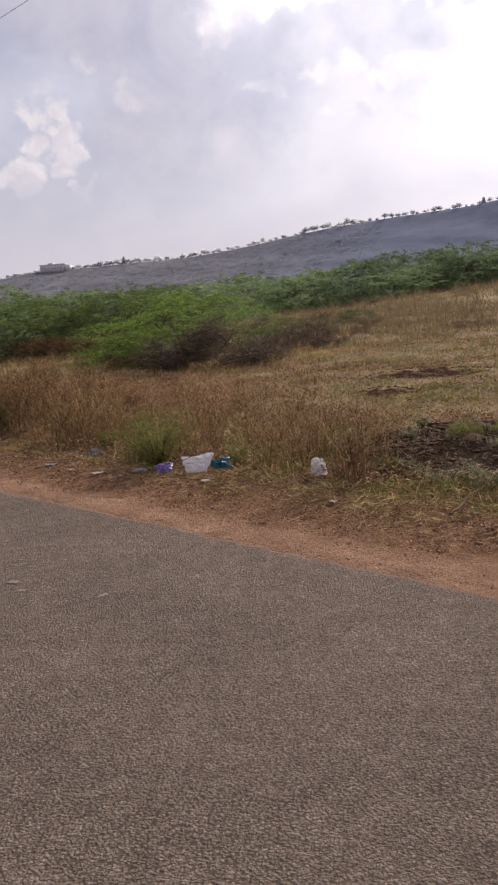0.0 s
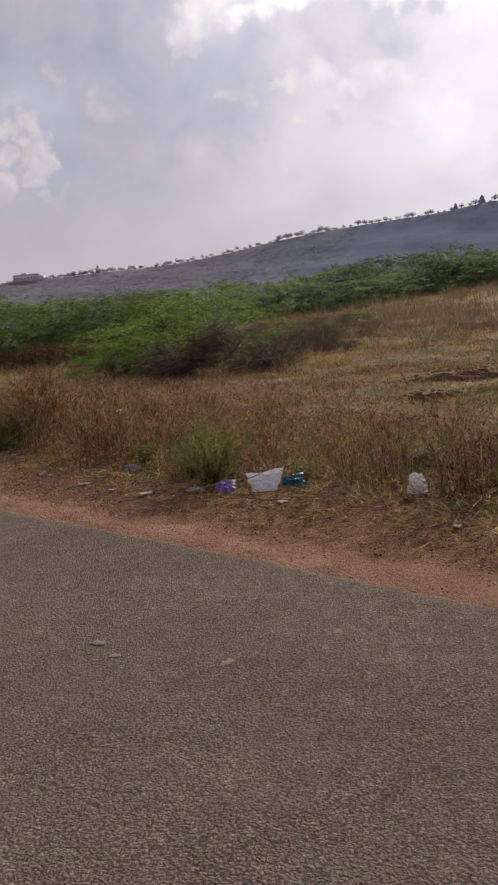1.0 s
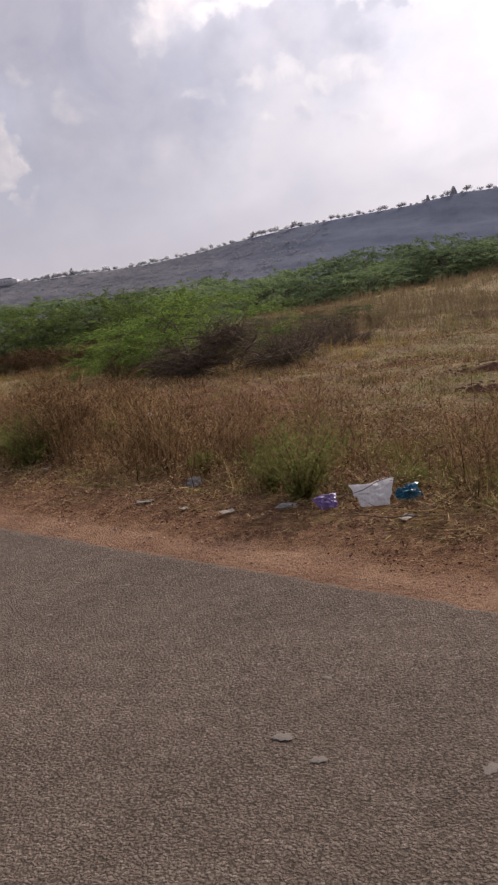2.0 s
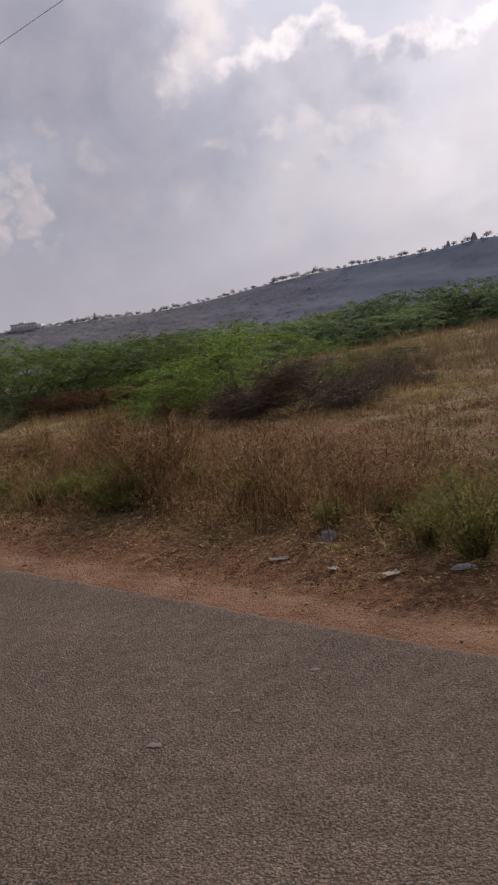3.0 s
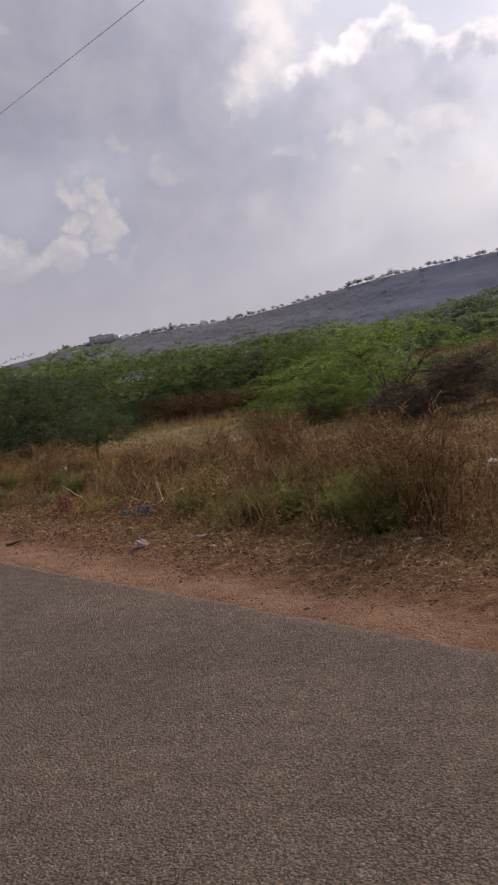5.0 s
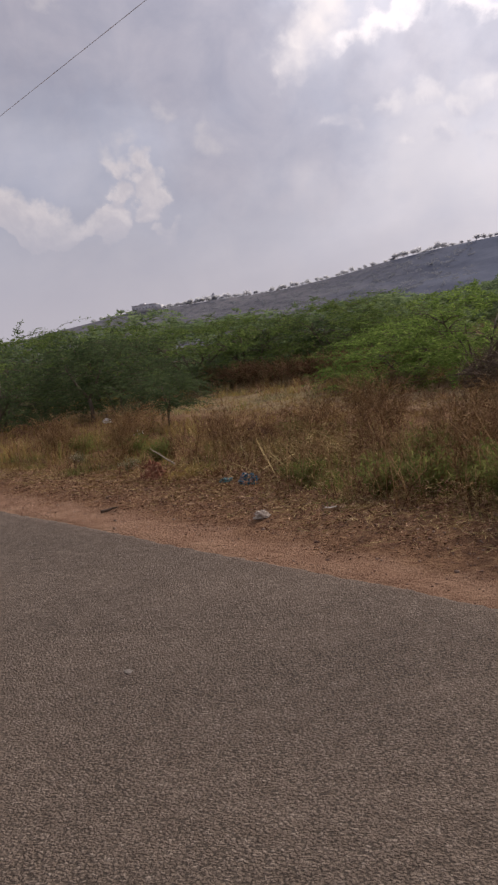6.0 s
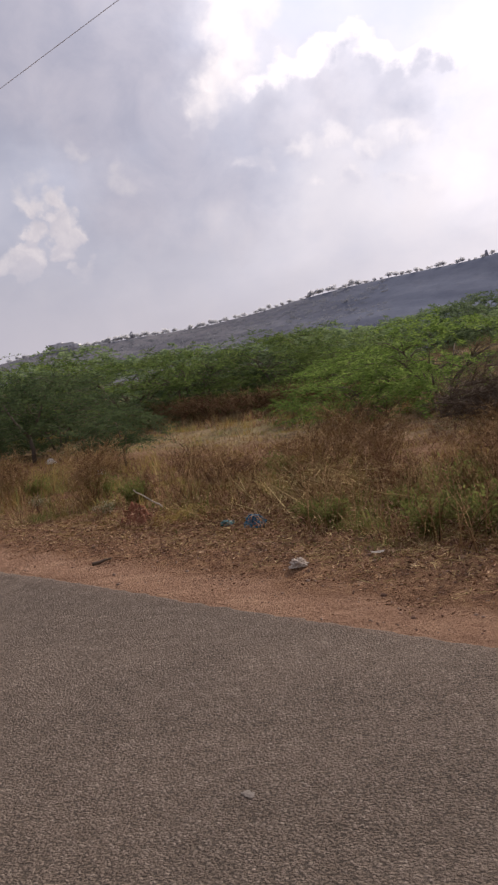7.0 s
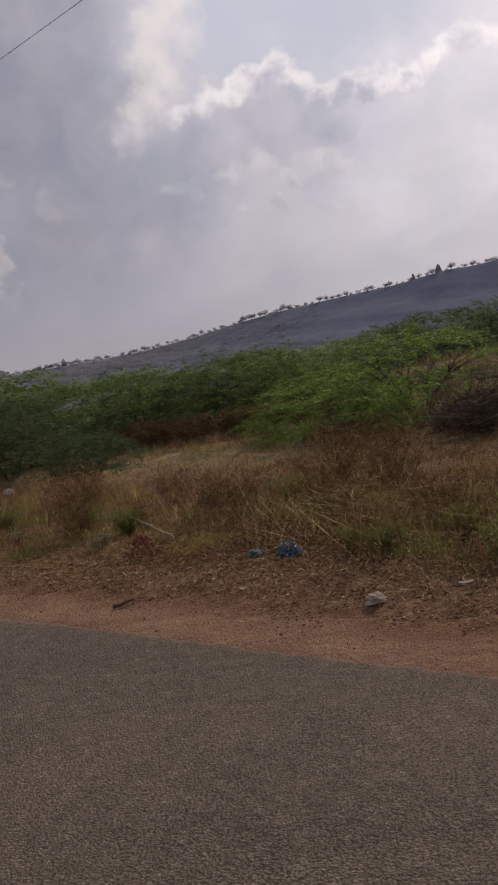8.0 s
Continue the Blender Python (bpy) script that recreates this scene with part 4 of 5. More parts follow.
for which, x, y, size in ((0, -1.9, 25.4, 0.72), (0, -3.2, 24.2, 0.75), (0, -2.4, 23.2, 0.66), (0, -1.7, 24.2, 0.62), (0, -1.1, 24.8, 0.45), (0, -2.7, 25.8, 0.8), (4, -7.2, 23.8, 0.5), (4, -5.0, 23.7, 0.5), (4, -6.1, 23.3, 0.42), (4, -1.6, 27.6, 0.6), (4, -0.7, 28.6, 0.55), (1, -10.6, 31.0, 0.95), (1, -12.1, 31.4, 0.95), (1, -9.4, 31.0, 0.85), (1, -13.4, 32.0, 0.9), (1, -8.2, 29.6, 0.7), (0, -5.4, 22.6, 0.6), (4, -11.0, 28.8, 0.55), (4, -13.6, 28.4, 0.6), (4, -9.4, 28.2, 0.5), (4, -16.4, 27.4, 0.5), (4, -4.6, 29.6, 0.8), (4, -2.4, 31.0, 0.8), (4, -0.6, 33.0, 0.7), (4, -5.4, 36.0, 0.9), (4, -3.0, 40.0, 1.0),
                          (4, 8.2, 64.0, 1.3), (4, 12.0, 62.0, 1.2), (4, 3.0, 68.0, 1.1), (4, 5.6, 67.0, 0.9), (4, 15.4, 68.0, 1.2), (4, 18.2, 66.0, 1.0), (4, 21.0, 70.0, 1.3), (4, 0.2, 66.0, 0.9), (0, 9.8, 67.5, 0.9), (4, -1.4, 60.0, 0.8), (4, 24.5, 68.0, 1.1)):
    plant(BRUSH, which, x, y, size)


# ---- grass ----
def scatter(k, s0, s1, n0, n1, keep=None, tuft=0.0, per=1):
    """Places on the ground, in tufts where asked; keep(s, n): the chance of staying."""
    s, n = rng.uniform(s0, s1, k), rng.uniform(n0, n1, k)
    if keep is not None:
        on = rng.uniform(size=k) < keep(s, n) * off_heap(s, n)
        s, n = s[on], n[on]
    if per > 1:
        s, n = np.repeat(s, per), np.repeat(n, per)
        s, n = s + rng.normal(0, tuft, len(s)), n + rng.normal(0, tuft, len(n))
    x, y = ALONG[0] * s + OUT[0] * n, ALONG[1] * s + OUT[1] * n
    return np.stack([x, y, ground_z(x, y) - 0.01], 1), s, n


def clumpy(s, n, size, seed, lo=-0.2, hi=0.5):
    return ease(ripple(s, n, size, seed), lo, hi)


def lean_of(k, amount):
    ang = rng.uniform(0, 6.28, k)
    r = np.abs(rng.normal(0, amount, k))
    return np.stack([r * np.cos(ang), r * np.sin(ang)], 1)


def off_heap(s, n):
    """Little grows or lies on the heap of plant waste."""
    return 0.10 + 0.90 * ease(np.hypot((s - 4.1) / 1.95, (n - 8.1) / 1.35) + 0.15 * ripple(s, n, 0.8, 71), 0.72, 1.02)


# trampled spots: along, out, radius
TRODDEN = ((15.65, 6.8, 0.5), (6.35, 6.25, 0.4), (6.8, 6.05, 0.35), (5.2, 6.5, 0.22), (8.75, 6.4, 0.3), (16.95, 6.6, 0.5), (14.85, 7.1, 0.6), (15.3, 7.4, 0.5), (4.1, 8.1, 1.3))


def trodden(s, n):
    keep = np.ones(len(s))
    for a, c, r in TRODDEN:
        keep = np.minimum(keep, 0.22 + 0.78 * ease(np.hypot(s - a, n - c), 0.6 * r, 1.2 * r))
    return keep


def stand(s, n):
    """Where tall growth stands (1) and where it is low or open (0), the same for every kind."""
    open_field = ease(n, 7.2 + 2.6 * ease(s, 9.0, 14.0), 9.0 + 3.5 * ease(s, 9.0, 14.0)) * (1 - ease(n, 15, 18))
    rough = ripple(s, n, 2.3, 91) + 0.7 * ripple(s, n, 0.9, 92)
    return ease(rough, -0.25, 0.55) * (1 - 0.75 * open_field)


def lawn(name, label, mat, spec):
    """One body of grass, in tufts that splay from their middle; rows of (tufts, s0, s1, n0, n1, keep, tuft, per, low, high, width, lean)."""
    b = Build()
    for count, s0, s1, n0, n1, keep, tuft, per, low, high, width, lean in spec:
        p, s, n = scatter(count, s0, s1, n0, n1, keep)
        k = len(p)
        tall = np.repeat(rng.uniform(low, high, k) ** 1.0 * (0.72 + 0.55 * ripple(s, n, 1.7, 11)), per)
        tip = np.repeat(lean_of(k, lean * 0.8), per, 0)
        off = rng.normal(0, tuft, (k * per, 2))
        q = np.repeat(p, per, 0)
        q[:, :2] += off
        q[:, 2] = ground_z(q[:, 0], q[:, 1]) - 0.01
        if high > 0.3:
            tall = tall * np.repeat(np.where(n < 15, 0.24 + (0.50 + 0.28 * ease(s, 12, 15)) * stand(s, n), 1.0), per)
        h = tall * rng.uniform(0.45, 1.1, k * per) * np.repeat((0.4 + 0.6 * ease(n, 6.1, 7.1)) * trodden(s, n), per)
        splay = off / (tuft * 2.2) * lean + tip + lean_of(k * per, lean * 0.6)
        b.blades(q, np.maximum(h, 0.02), rng.uniform(0.6, 1.4, k * per) * width, splay)
    return plain(name, b, mat, label, "grass", kind="stuff")


def tall_zone(s, n):
    """Tall dry growth: a strip by the verge, deeper further along."""
    reach = 7.2 + 3.6 * ease(s, 8.5, 14.0)
    return ease(n, 6.2, 6.7) * (1 - ease(n, reach, reach + 1.4)) * (0.06 + 0.94 * clumpy(s, n, 1.6, 1, -0.05, 0.45)) * ease(s, 6.6, 9.5) * (0.45 + 0.55 * ease(s, 10.2, 11.5))


lawn("tall_dry_grass", "tall rust and tan dry grass along the verge", DRY_GRASS, [
    (2300, 6, 26, 6.2, 12.5, tall_zone, 0.06, 7, 0.08, 0.48, 0.008, 0.9),
    (750, 16, 46, 6.3, 13.0, lambda s, n: ease(n, 6.2, 6.9) * (0.2 + 0.8 * clumpy(s, n, 2.1, 2)), 0.08, 9, 0.25, 0.66, 0.013, 0.5),
    (300, -4, 9, 6.5, 8.0, lambda s, n: 0.9 * clumpy(s, n, 1.1, 3), 0.05, 9, 0.10, 0.30, 0.006, 0.5),
])
lawn("bent_straw", "long bent straws tangled through the dry grass", STRAW, [
    (1900, 6, 26, 6.4, 10.5, lambda s, n: (0.4 + 0.6 * ease(s, 10.0, 11.5)) * 0.25 + 0.75 * clumpy(s, n, 1.3, 16), 0.10, 3, 0.15, 0.5, 0.006, 1.4),
    (500, -4, 7, 6.2, 8.0, lambda s, n: 0.5 + 0.5 * clumpy(s, n, 1.3, 17), 0.10, 3, 0.12, 0.32, 0.005, 1.2),
])
lawn("pale_grass", "pale straw-coloured grass over the field", PALE_GRASS, [
    (19000, -14, 40, 7.0, 17, lambda s, n: (1 - 0.6 * ease(s, 8.5, 11.5) * (1 - ease(n, 11.5, 15))) * (0.06 + 0.94 * clumpy(s, n, 1.7, 4)), 0.07, 6, 0.06, 0.16, 0.010, 1.6),
    (9000, -30, 60, 15, 34, lambda s, n: 0.08 + 0.92 * clumpy(s, n, 2.6, 5), 0.10, 6, 0.06, 0.20, 0.016, 1.5),
    (6000, -60, 110, 30, 80, lambda s, n: 0.3 + 0.7 * clumpy(s, n, 5, 6), 0.2, 6, 0.10, 0.32, 0.04, 1.4),
    (1900, 13, 40, 9.5, 18, lambda s, n: 0.15 + 0.85 * clumpy(s, n, 2.0, 7), 0.08, 11, 0.22, 0.55, 0.010, 0.45),
    (150, 16.0, 30, 6.45, 9.0, lambda s, n: 0.9 * clumpy(s, n, 1.2, 63), 0.13, 90, 0.30, 0.72, 0.008, 0.8),
    (260, -12, 30, 9.5, 40, lambda s, n: 0.9 + 0 * s, 0.10, 26, 0.12, 0.36, 0.010, 0.8),
    (40, 9, 16, 7.0, 9.5, lambda s, n: 0.9 + 0 * s, 0.12, 60, 0.30, 0.62, 0.007, 0.75),
    (1300, 15, 36, 6.5, 12, lambda s, n: 0.1 + 0.9 * clumpy(s, n, 1.5, 26), 0.07, 8, 0.15, 0.70, 0.011, 0.6),
])
lawn("green_grass", "patchy green and yellowing grass by the verge", GREEN_GRASS, [
    (700, 3.0, 7.0, 5.6, 6.3, lambda s, n: ease(n, 5.6, 5.85) * (0.25 + 0.75 * clumpy(s, n, 0.9, 38, -0.2, 0.3)), 0.06, 9, 0.04, 0.15, 0.006, 1.1),
    (900, 6.5, 13.5, 6.05, 6.7, lambda s, n: 0.1 + 0.9 * clumpy(s, n, 1.0, 36, -0.1, 0.4), 0.05, 9, 0.05, 0.20, 0.006, 0.7),
    (1800, 14, 26, 6.4, 11, lambda s, n: 0.1 + 0.9 * clumpy(s, n, 1.7, 37, -0.1, 0.4), 0.07, 9, 0.12, 0.42, 0.008, 0.6),
    (2200, 0.5, 5.7, 6.1, 8.1, lambda s, n: 0.35 + 0.65 * clumpy(s, n, 0.9, 29), 0.06, 10, 0.05, 0.19, 0.006, 0.8),
    (3600, -6, 9, 6.1, 8.8, lambda s, n: ease(n, 6.0, 6.4) * (0.2 + 0.8 * clumpy(s, n, 1.2, 8)), 0.05, 10, 0.06, 0.24, 0.006, 0.5),
    (900, 2.6, 4.9, 6.2, 6.95, lambda s, n: 0.25 + 0.75 * clumpy(s, n, 0.7, 67), 0.05, 10, 0.08, 0.24, 0.006, 0.7),
    (1500, 5, 9.5, 10.2, 13, lambda s, n: (1 - ease(np.hypot((s - 7.2) / 1.5, (n - 11.6) / 1.1), 0.4, 1.0)), 0.06, 9, 0.04, 0.14, 0.009, 0.9),
    (420, 5, 8, 6.55, 8.3, lambda s, n: 0.2 + 0.8 * clumpy(s, n, 1.0, 23), 0.07, 9, 0.18, 0.42, 0.006, 0.3),
    (9000, -14, 12, 8.0, 20, lambda s, n: clumpy(s, n, 2.6, 9, -0.1, 0.4), 0.07, 7, 0.05, 0.20, 0.008, 0.6),
    (2200, 8, 26, 6.1, 9.5, lambda s, n: clumpy(s, n, 1.2, 10, -0.1, 0.5), 0.05, 10, 0.10, 0.44, 0.006, 0.4),
    (1500, -6, 30, 5.65, 6.4, lambda s, n: clumpy(s, n, 0.9, 12, 0.0, 0.5), 0.05, 9, 0.03, 0.09, 0.005, 0.7),
    (2600, 2, 50, 13, 30, lambda s, n: clumpy(s, n, 3.1, 18, 0.0, 0.5), 0.10, 8, 0.08, 0.30, 0.012, 0.5),
    (1500, 10, 24, 6.5, 9.5, lambda s, n: clumpy(s, n, 1.5, 27, 0.0, 0.5), 0.06, 9, 0.20, 0.62, 0.006, 0.45),
    (2600, -50, 90, 34, 74, lambda s, n: clumpy(s, n, 7.0, 33, 0.0, 0.5), 0.2, 8, 0.2, 0.8, 0.03, 0.5),
    (300, -12, 30, 9.5, 40, lambda s, n: 0.9 + 0 * s, 0.12, 26, 0.10, 0.30, 0.010, 0.8),
    (700, -2, 24, 14, 26, lambda s, n: clumpy(s, n, 4.0, 34, 0.0, 0.5), 0.12, 9, 0.2, 0.55, 0.012, 0.5),
    (170, 9.15, 9.8, 6.05, 6.32, lambda s, n: 0.9 + 0 * s, 0.04, 9, 0.05, 0.12, 0.007, 0.9),
    (420, 12.2, 14.6, 6.7, 8.2, lambda s, n: 0.3 + 0.7 * clumpy(s, n, 0.8, 28), 0.06, 9, 0.35, 0.75, 0.006, 0.35),
])
lawn("hedge_growth", "tall brown and olive growth before the far hedge", HEDGE_GROWTH, [
    (9000, 0, 56, 33, 68, lambda s, n: (0.25 + 0.75 * ease(n, 38, 54)) * (0.15 + 0.85 * clumpy(s, n, 5.0, 41)), 0.22, 8, 0.3, 1.15, 0.03, 0.45),
    (5200, 8, 34, 17, 36, lambda s, n: ease(0.6 * n - 0.8 * s, -8.0, -5.0) * (1 - ease(0.6 * n - 0.8 * s, 2.0, 6.0)) * ease(0.8 * n + 0.6 * s, 25.5, 28.0) * (0.25 + 0.75 * clumpy(s, n, 2.0, 43)), 0.14, 9, 0.3, 0.95, 0.016, 0.5),
    (1000, 19, 34, 11, 19, lambda s, n: 0.06 + 0.94 * clumpy(s, n, 1.6, 64, 0.0, 0.5), 0.14, 9, 0.2, 0.75, 0.012, 0.6),
    (1500, 6, 30, 17, 30, lambda s, n: (0.05 + 0.95 * clumpy(s, n, 3.0, 42, 0.0, 0.5)), 0.16, 9, 0.2, 0.7, 0.016, 0.5),
])
lawn("rust_grass", "low reddish-brown withered growth in the field", RUST_TWIG, [
    (2100, 7, 17, 6.5, 10.5, lambda s, n: (0.4 + 0.6 * ease(s, 10.2, 11.5)) * 0.15 + 0.85 * clumpy(s, n, 1.2, 24), 0.10, 5, 0.18, 0.52, 0.008, 1.0),
    (9000, -14, 16, 8.0, 20, lambda s, n: clumpy(s, n, 1.4, 25, 0.0, 0.4), 0.07, 7, 0.03, 0.16, 0.009, 0.8),
    (2600, 2, 26, 6.4, 12, lambda s, n: clumpy(s, n, 1.5, 19, 0.05, 0.5), 0.06, 8, 0.10, 0.50, 0.009, 0.7),
    (300, -12, 30, 9.5, 45, lambda s, n: 0.9 + 0 * s, 0.14, 26, 0.08, 0.30, 0.010, 0.9),
    (3000, -10, 40, 11, 24, lambda s, n: clumpy(s, n, 2.3, 20, 0.1, 0.5), 0.08, 8, 0.05, 0.22, 0.011, 0.6),
    (1700, -60, 100, 36, 75, lambda s, n: clumpy(s, n, 6.0, 21, -0.1, 0.5), 0.2, 8, 0.2, 0.9, 0.03, 0.5),
    (1700, 14.5, 32, 9.5, 19, lambda s, n: 0.1 + 0.9 * clumpy(s, n, 1.8, 68, -0.1, 0.4), 0.10, 9, 0.18, 0.60, 0.011, 0.7),
    (3200, 10.0, 20, 8.2, 15, lambda s, n: 0.05 + 0.95 * clumpy(s, n, 1.3, 69, -0.1, 0.4), 0.09, 8, 0.08, 0.29, 0.010, 0.9),
    (1200, 7, 30, 6.4, 8.4, lambda s, n: 0.2 + 0.8 * clumpy(s, n, 0.8, 31), 0.05, 6, 0.25, 0.7, 0.009, 0.5),
])

lawn("verge_stubble", "low trampled straw and stubble at the grass edge", STRAW, [
    (5200, -5, 32, 5.7, 6.7, lambda s, n: ease(n + 0.25 * ripple(s, n, 1.5, 22) - 0.12 * ease(s, 10.5, 15), 5.5, 6.1) * (1 - 0.5 * ease(s, 6.0, 7.5)) * (0.15 + 0.85 * clumpy(s, n, 0.9, 35)), 0.06, 5, 0.10, 0.30, 0.005, 1.6),
])


def stalk_stand(name, label, mat, clumps, s0, s1, n0, n1, keep, low, high, spreadout):
    """Stands of upright branched stalks: a stem, side twigs that reach up, and small seed heads."""
    b = Build()
    p, s, n = scatter(clumps, s0, s1, n0, n1, keep)
    per = 9
    root = np.repeat(p, per, 0)
    k = len(root)
    root[:, :2] += rng.normal(0, spreadout, (k, 2))
    root[:, 2] = ground_z(root[:, 0], root[:, 1]) - 0.01
    h = np.repeat(rng.uniform(low, high, len(p)) * (0.5 + 0.6 * ease(ripple(s, n, 1.1, 84) + 0.6 * ripple(s, n, 0.5, 85), -0.4, 0.6)) * trodden(s, n), per) * rng.uniform(0.45, 1.1, k)
    lean = np.repeat(rng.normal(0, 0.16, (len(p), 2)), per, 0) + rng.normal(0, 0.24, (k, 2))
    way = np.concatenate([lean, np.ones((k, 1))], 1)
    way /= np.linalg.norm(way, axis=1)[:, None]
    b.leaflets(root, way, h, np.full(k, 0.008))
    for twig in range(7):
        t = rng.uniform(0.25, 0.95, k)
        base = root + way * (h * t)[:, None]
        side = way + rng.normal(0, 0.85, (k, 3)) * (1, 1, 0.4)
        side /= np.linalg.norm(side, axis=1)[:, None]
        long = h * rng.uniform(0.12, 0.34, k) * (1.15 - 0.5 * t)
        b.leaflets(base, side, long, np.full(k, 0.005))
        for seed in range(2):
            fleck = rng.normal(size=(k, 3)) + (0, 0, 0.3)
            fleck /= np.linalg.norm(fleck, axis=1)[:, None]
            b.leaflets(base + side * (long * rng.uniform(0.4, 1.0, k))[:, None], fleck, rng.uniform(0.012, 0.034, k), rng.uniform(0.005, 0.012, k))
    return plain(name, b, mat, label, "stalks", kind="stuff")


def front_stand(s, n):
    """Thick where the growth is old, with gaps; only a thin fringe where the field lies open."""
    deep = 7.3 + 1.9 * ease(s, 9.0, 13.0)
    return ease(n, 6.25, 6.6) * (1 - ease(n, deep, deep + 1.0)) * (0.02 + 0.98 * ease(ripple(s, n, 1.5, 81) + 0.7 * ripple(s, n, 0.55, 83), 0.22, 0.6)) * (0.40 + 0.60 * ease(s, 6.5, 8.0)) * ease(s, 4.1, 4.6) * ease(np.hypot(s - 5.1, n - 6.4), 0.2, 0.4) * (1 - 0.6 * ease(s, 13.5, 16))


stalk_stand("rust_stalks", "upright rust-brown branched stalks along the verge", RUST_TWIG, 560, 3.5, 27, 6.3, 10.5, front_stand, 0.38, 0.88, 0.07)
stalk_stand("tan_stalks", "upright tan branched stalks along the verge", STALK, 210, 3.0, 27, 6.3, 10.5, lambda s, n: front_stand(s, n + 0.2 * ripple(s, n, 1.3, 82)) * (1 + 1.2 * ease(s, 13.5, 16)), 0.30, 0.78, 0.08)

# a fan of fallen straw
fan = Build()
x, y, _ = spot(15.3, 7.75)
k = 520
root = np.array((x, y, 0.0)) + rng.normal(0, 0.33, (k, 3)) * (1, 1, 0)
root[:, 2] = ground_z(root[:, 0], root[:, 1])
root[:, 2] += rng.uniform(0.10, 0.45, k)
fall = np.stack([rng.normal(0.6, 0.45, k), rng.normal(-0.6, 0.45, k), rng.normal(-0.28, 0.25, k)], 1)
fan.leaflets(root, fall, rng.uniform(0.4, 0.8, k), rng.uniform(0.004, 0.008, k))
plain("straw_fan", fan, STRAW, "fallen fan of brown straw in the verge", "straw", kind="stuff")

# flattened straw, dead leaves and gravel on the verge
litter = Build()
p, s, n = scatter(160000, -4, 30, 5.25, 8.6, lambda s, n: ease(n + 0.25 * ripple(s, n, 1.5, 22) - 0.12 * ease(s, 10.5, 15), 5.4, 6.05) * (1 - 0.7 * ease(n, 7.0, 8.6)) * (0.25 + 0.75 * clumpy(s, n, 0.8, 13)))
k = len(p)
ang = rng.uniform(0, 6.28, k)
flat = np.stack([np.cos(ang), np.sin(ang), rng.uniform(-0.05, 0.35, k)], 1)
litter.leaflets(p + (0, 0, 0.018), flat, rng.uniform(0.04, 0.20, k) * rng.uniform(0.3, 1, k), rng.uniform(0.002, 0.0055, k))
p, s, n = scatter(9000, 2.4, 14, 5.68, 6.45, lambda s, n: (1 - 0.93 * ease(s, 5.2, 6.6)) * ease(n + 0.2 * ripple(s, n, 1.1, 22), 5.6, 5.85) * (0.04 + 0.96 * clumpy(s, n, 0.55, 66, 0.0, 0.5)))
k = len(p)
ang = rng.uniform(0, 6.28, k)
flat = np.stack([np.cos(ang), np.sin(ang), rng.normal(0.12, 0.22, k)], 1)
litter.leaflets(p + (0, 0, 0.03), flat, rng.uniform(0.08, 0.30, k), rng.uniform(0.003, 0.007, k))
plain("straw_litter", litter, STRAW, "broken straw lying along the red verge", "straw", kind="stuff")
litter = Build()
p, s, n = scatter(260000, -4, 30, 5.0, 8.0, lambda s, n: (0.012 + 0.98 * ease(n + 0.25 * ripple(s, n, 1.5, 22) - 0.12 * ease(s, 10.5, 15), 5.15, 5.55)) * (1 - 0.6 * ease(n, 6.6, 8)) * (0.2 + 0.8 * clumpy(s, n, 0.7, 14)))
k = len(p)
ang = rng.uniform(0, 6.28, k)
flat = np.stack([np.cos(ang), np.sin(ang), rng.uniform(-0.1, 0.4, k)], 1)
litter.leaflets(p + (0, 0, 0.015), flat, rng.uniform(0.008, 0.030, k), rng.uniform(0.003, 0.011, k))
plain("dead_leaves", litter, DEAD_LEAF, "dark dead leaves scattered over the verge", "leaves", kind="stuff")
# curled larger leaves, drifted together under the grass edge
litter = Build()
p, s, n = scatter(60000, -4, 24, 5.3, 6.9, lambda s, n: ease(n + 0.3 * ripple(s, n, 1.1, 61) - 0.12 * ease(s, 10.5, 15), 5.4, 5.95) * (1 - 0.7 * ease(n, 6.4, 6.9)) * (0.08 + 0.92 * clumpy(s, n, 0.5, 62)))
k = len(p)
ang = rng.uniform(0, 6.28, k)
flat = np.stack([np.cos(ang), np.sin(ang), rng.normal(0.1, 0.35, k)], 1)
litter.leaflets(p + (0, 0, 0.016), flat, rng.uniform(0.014, 0.046, k) * (0.75 + 0.35 * ease(s, 5, 10)), rng.uniform(0.005, 0.017, k))
plain("curled_leaves", litter, CURLED_LEAF, "curled tan and brown fallen leaves along the verge", "leaves", kind="stuff")
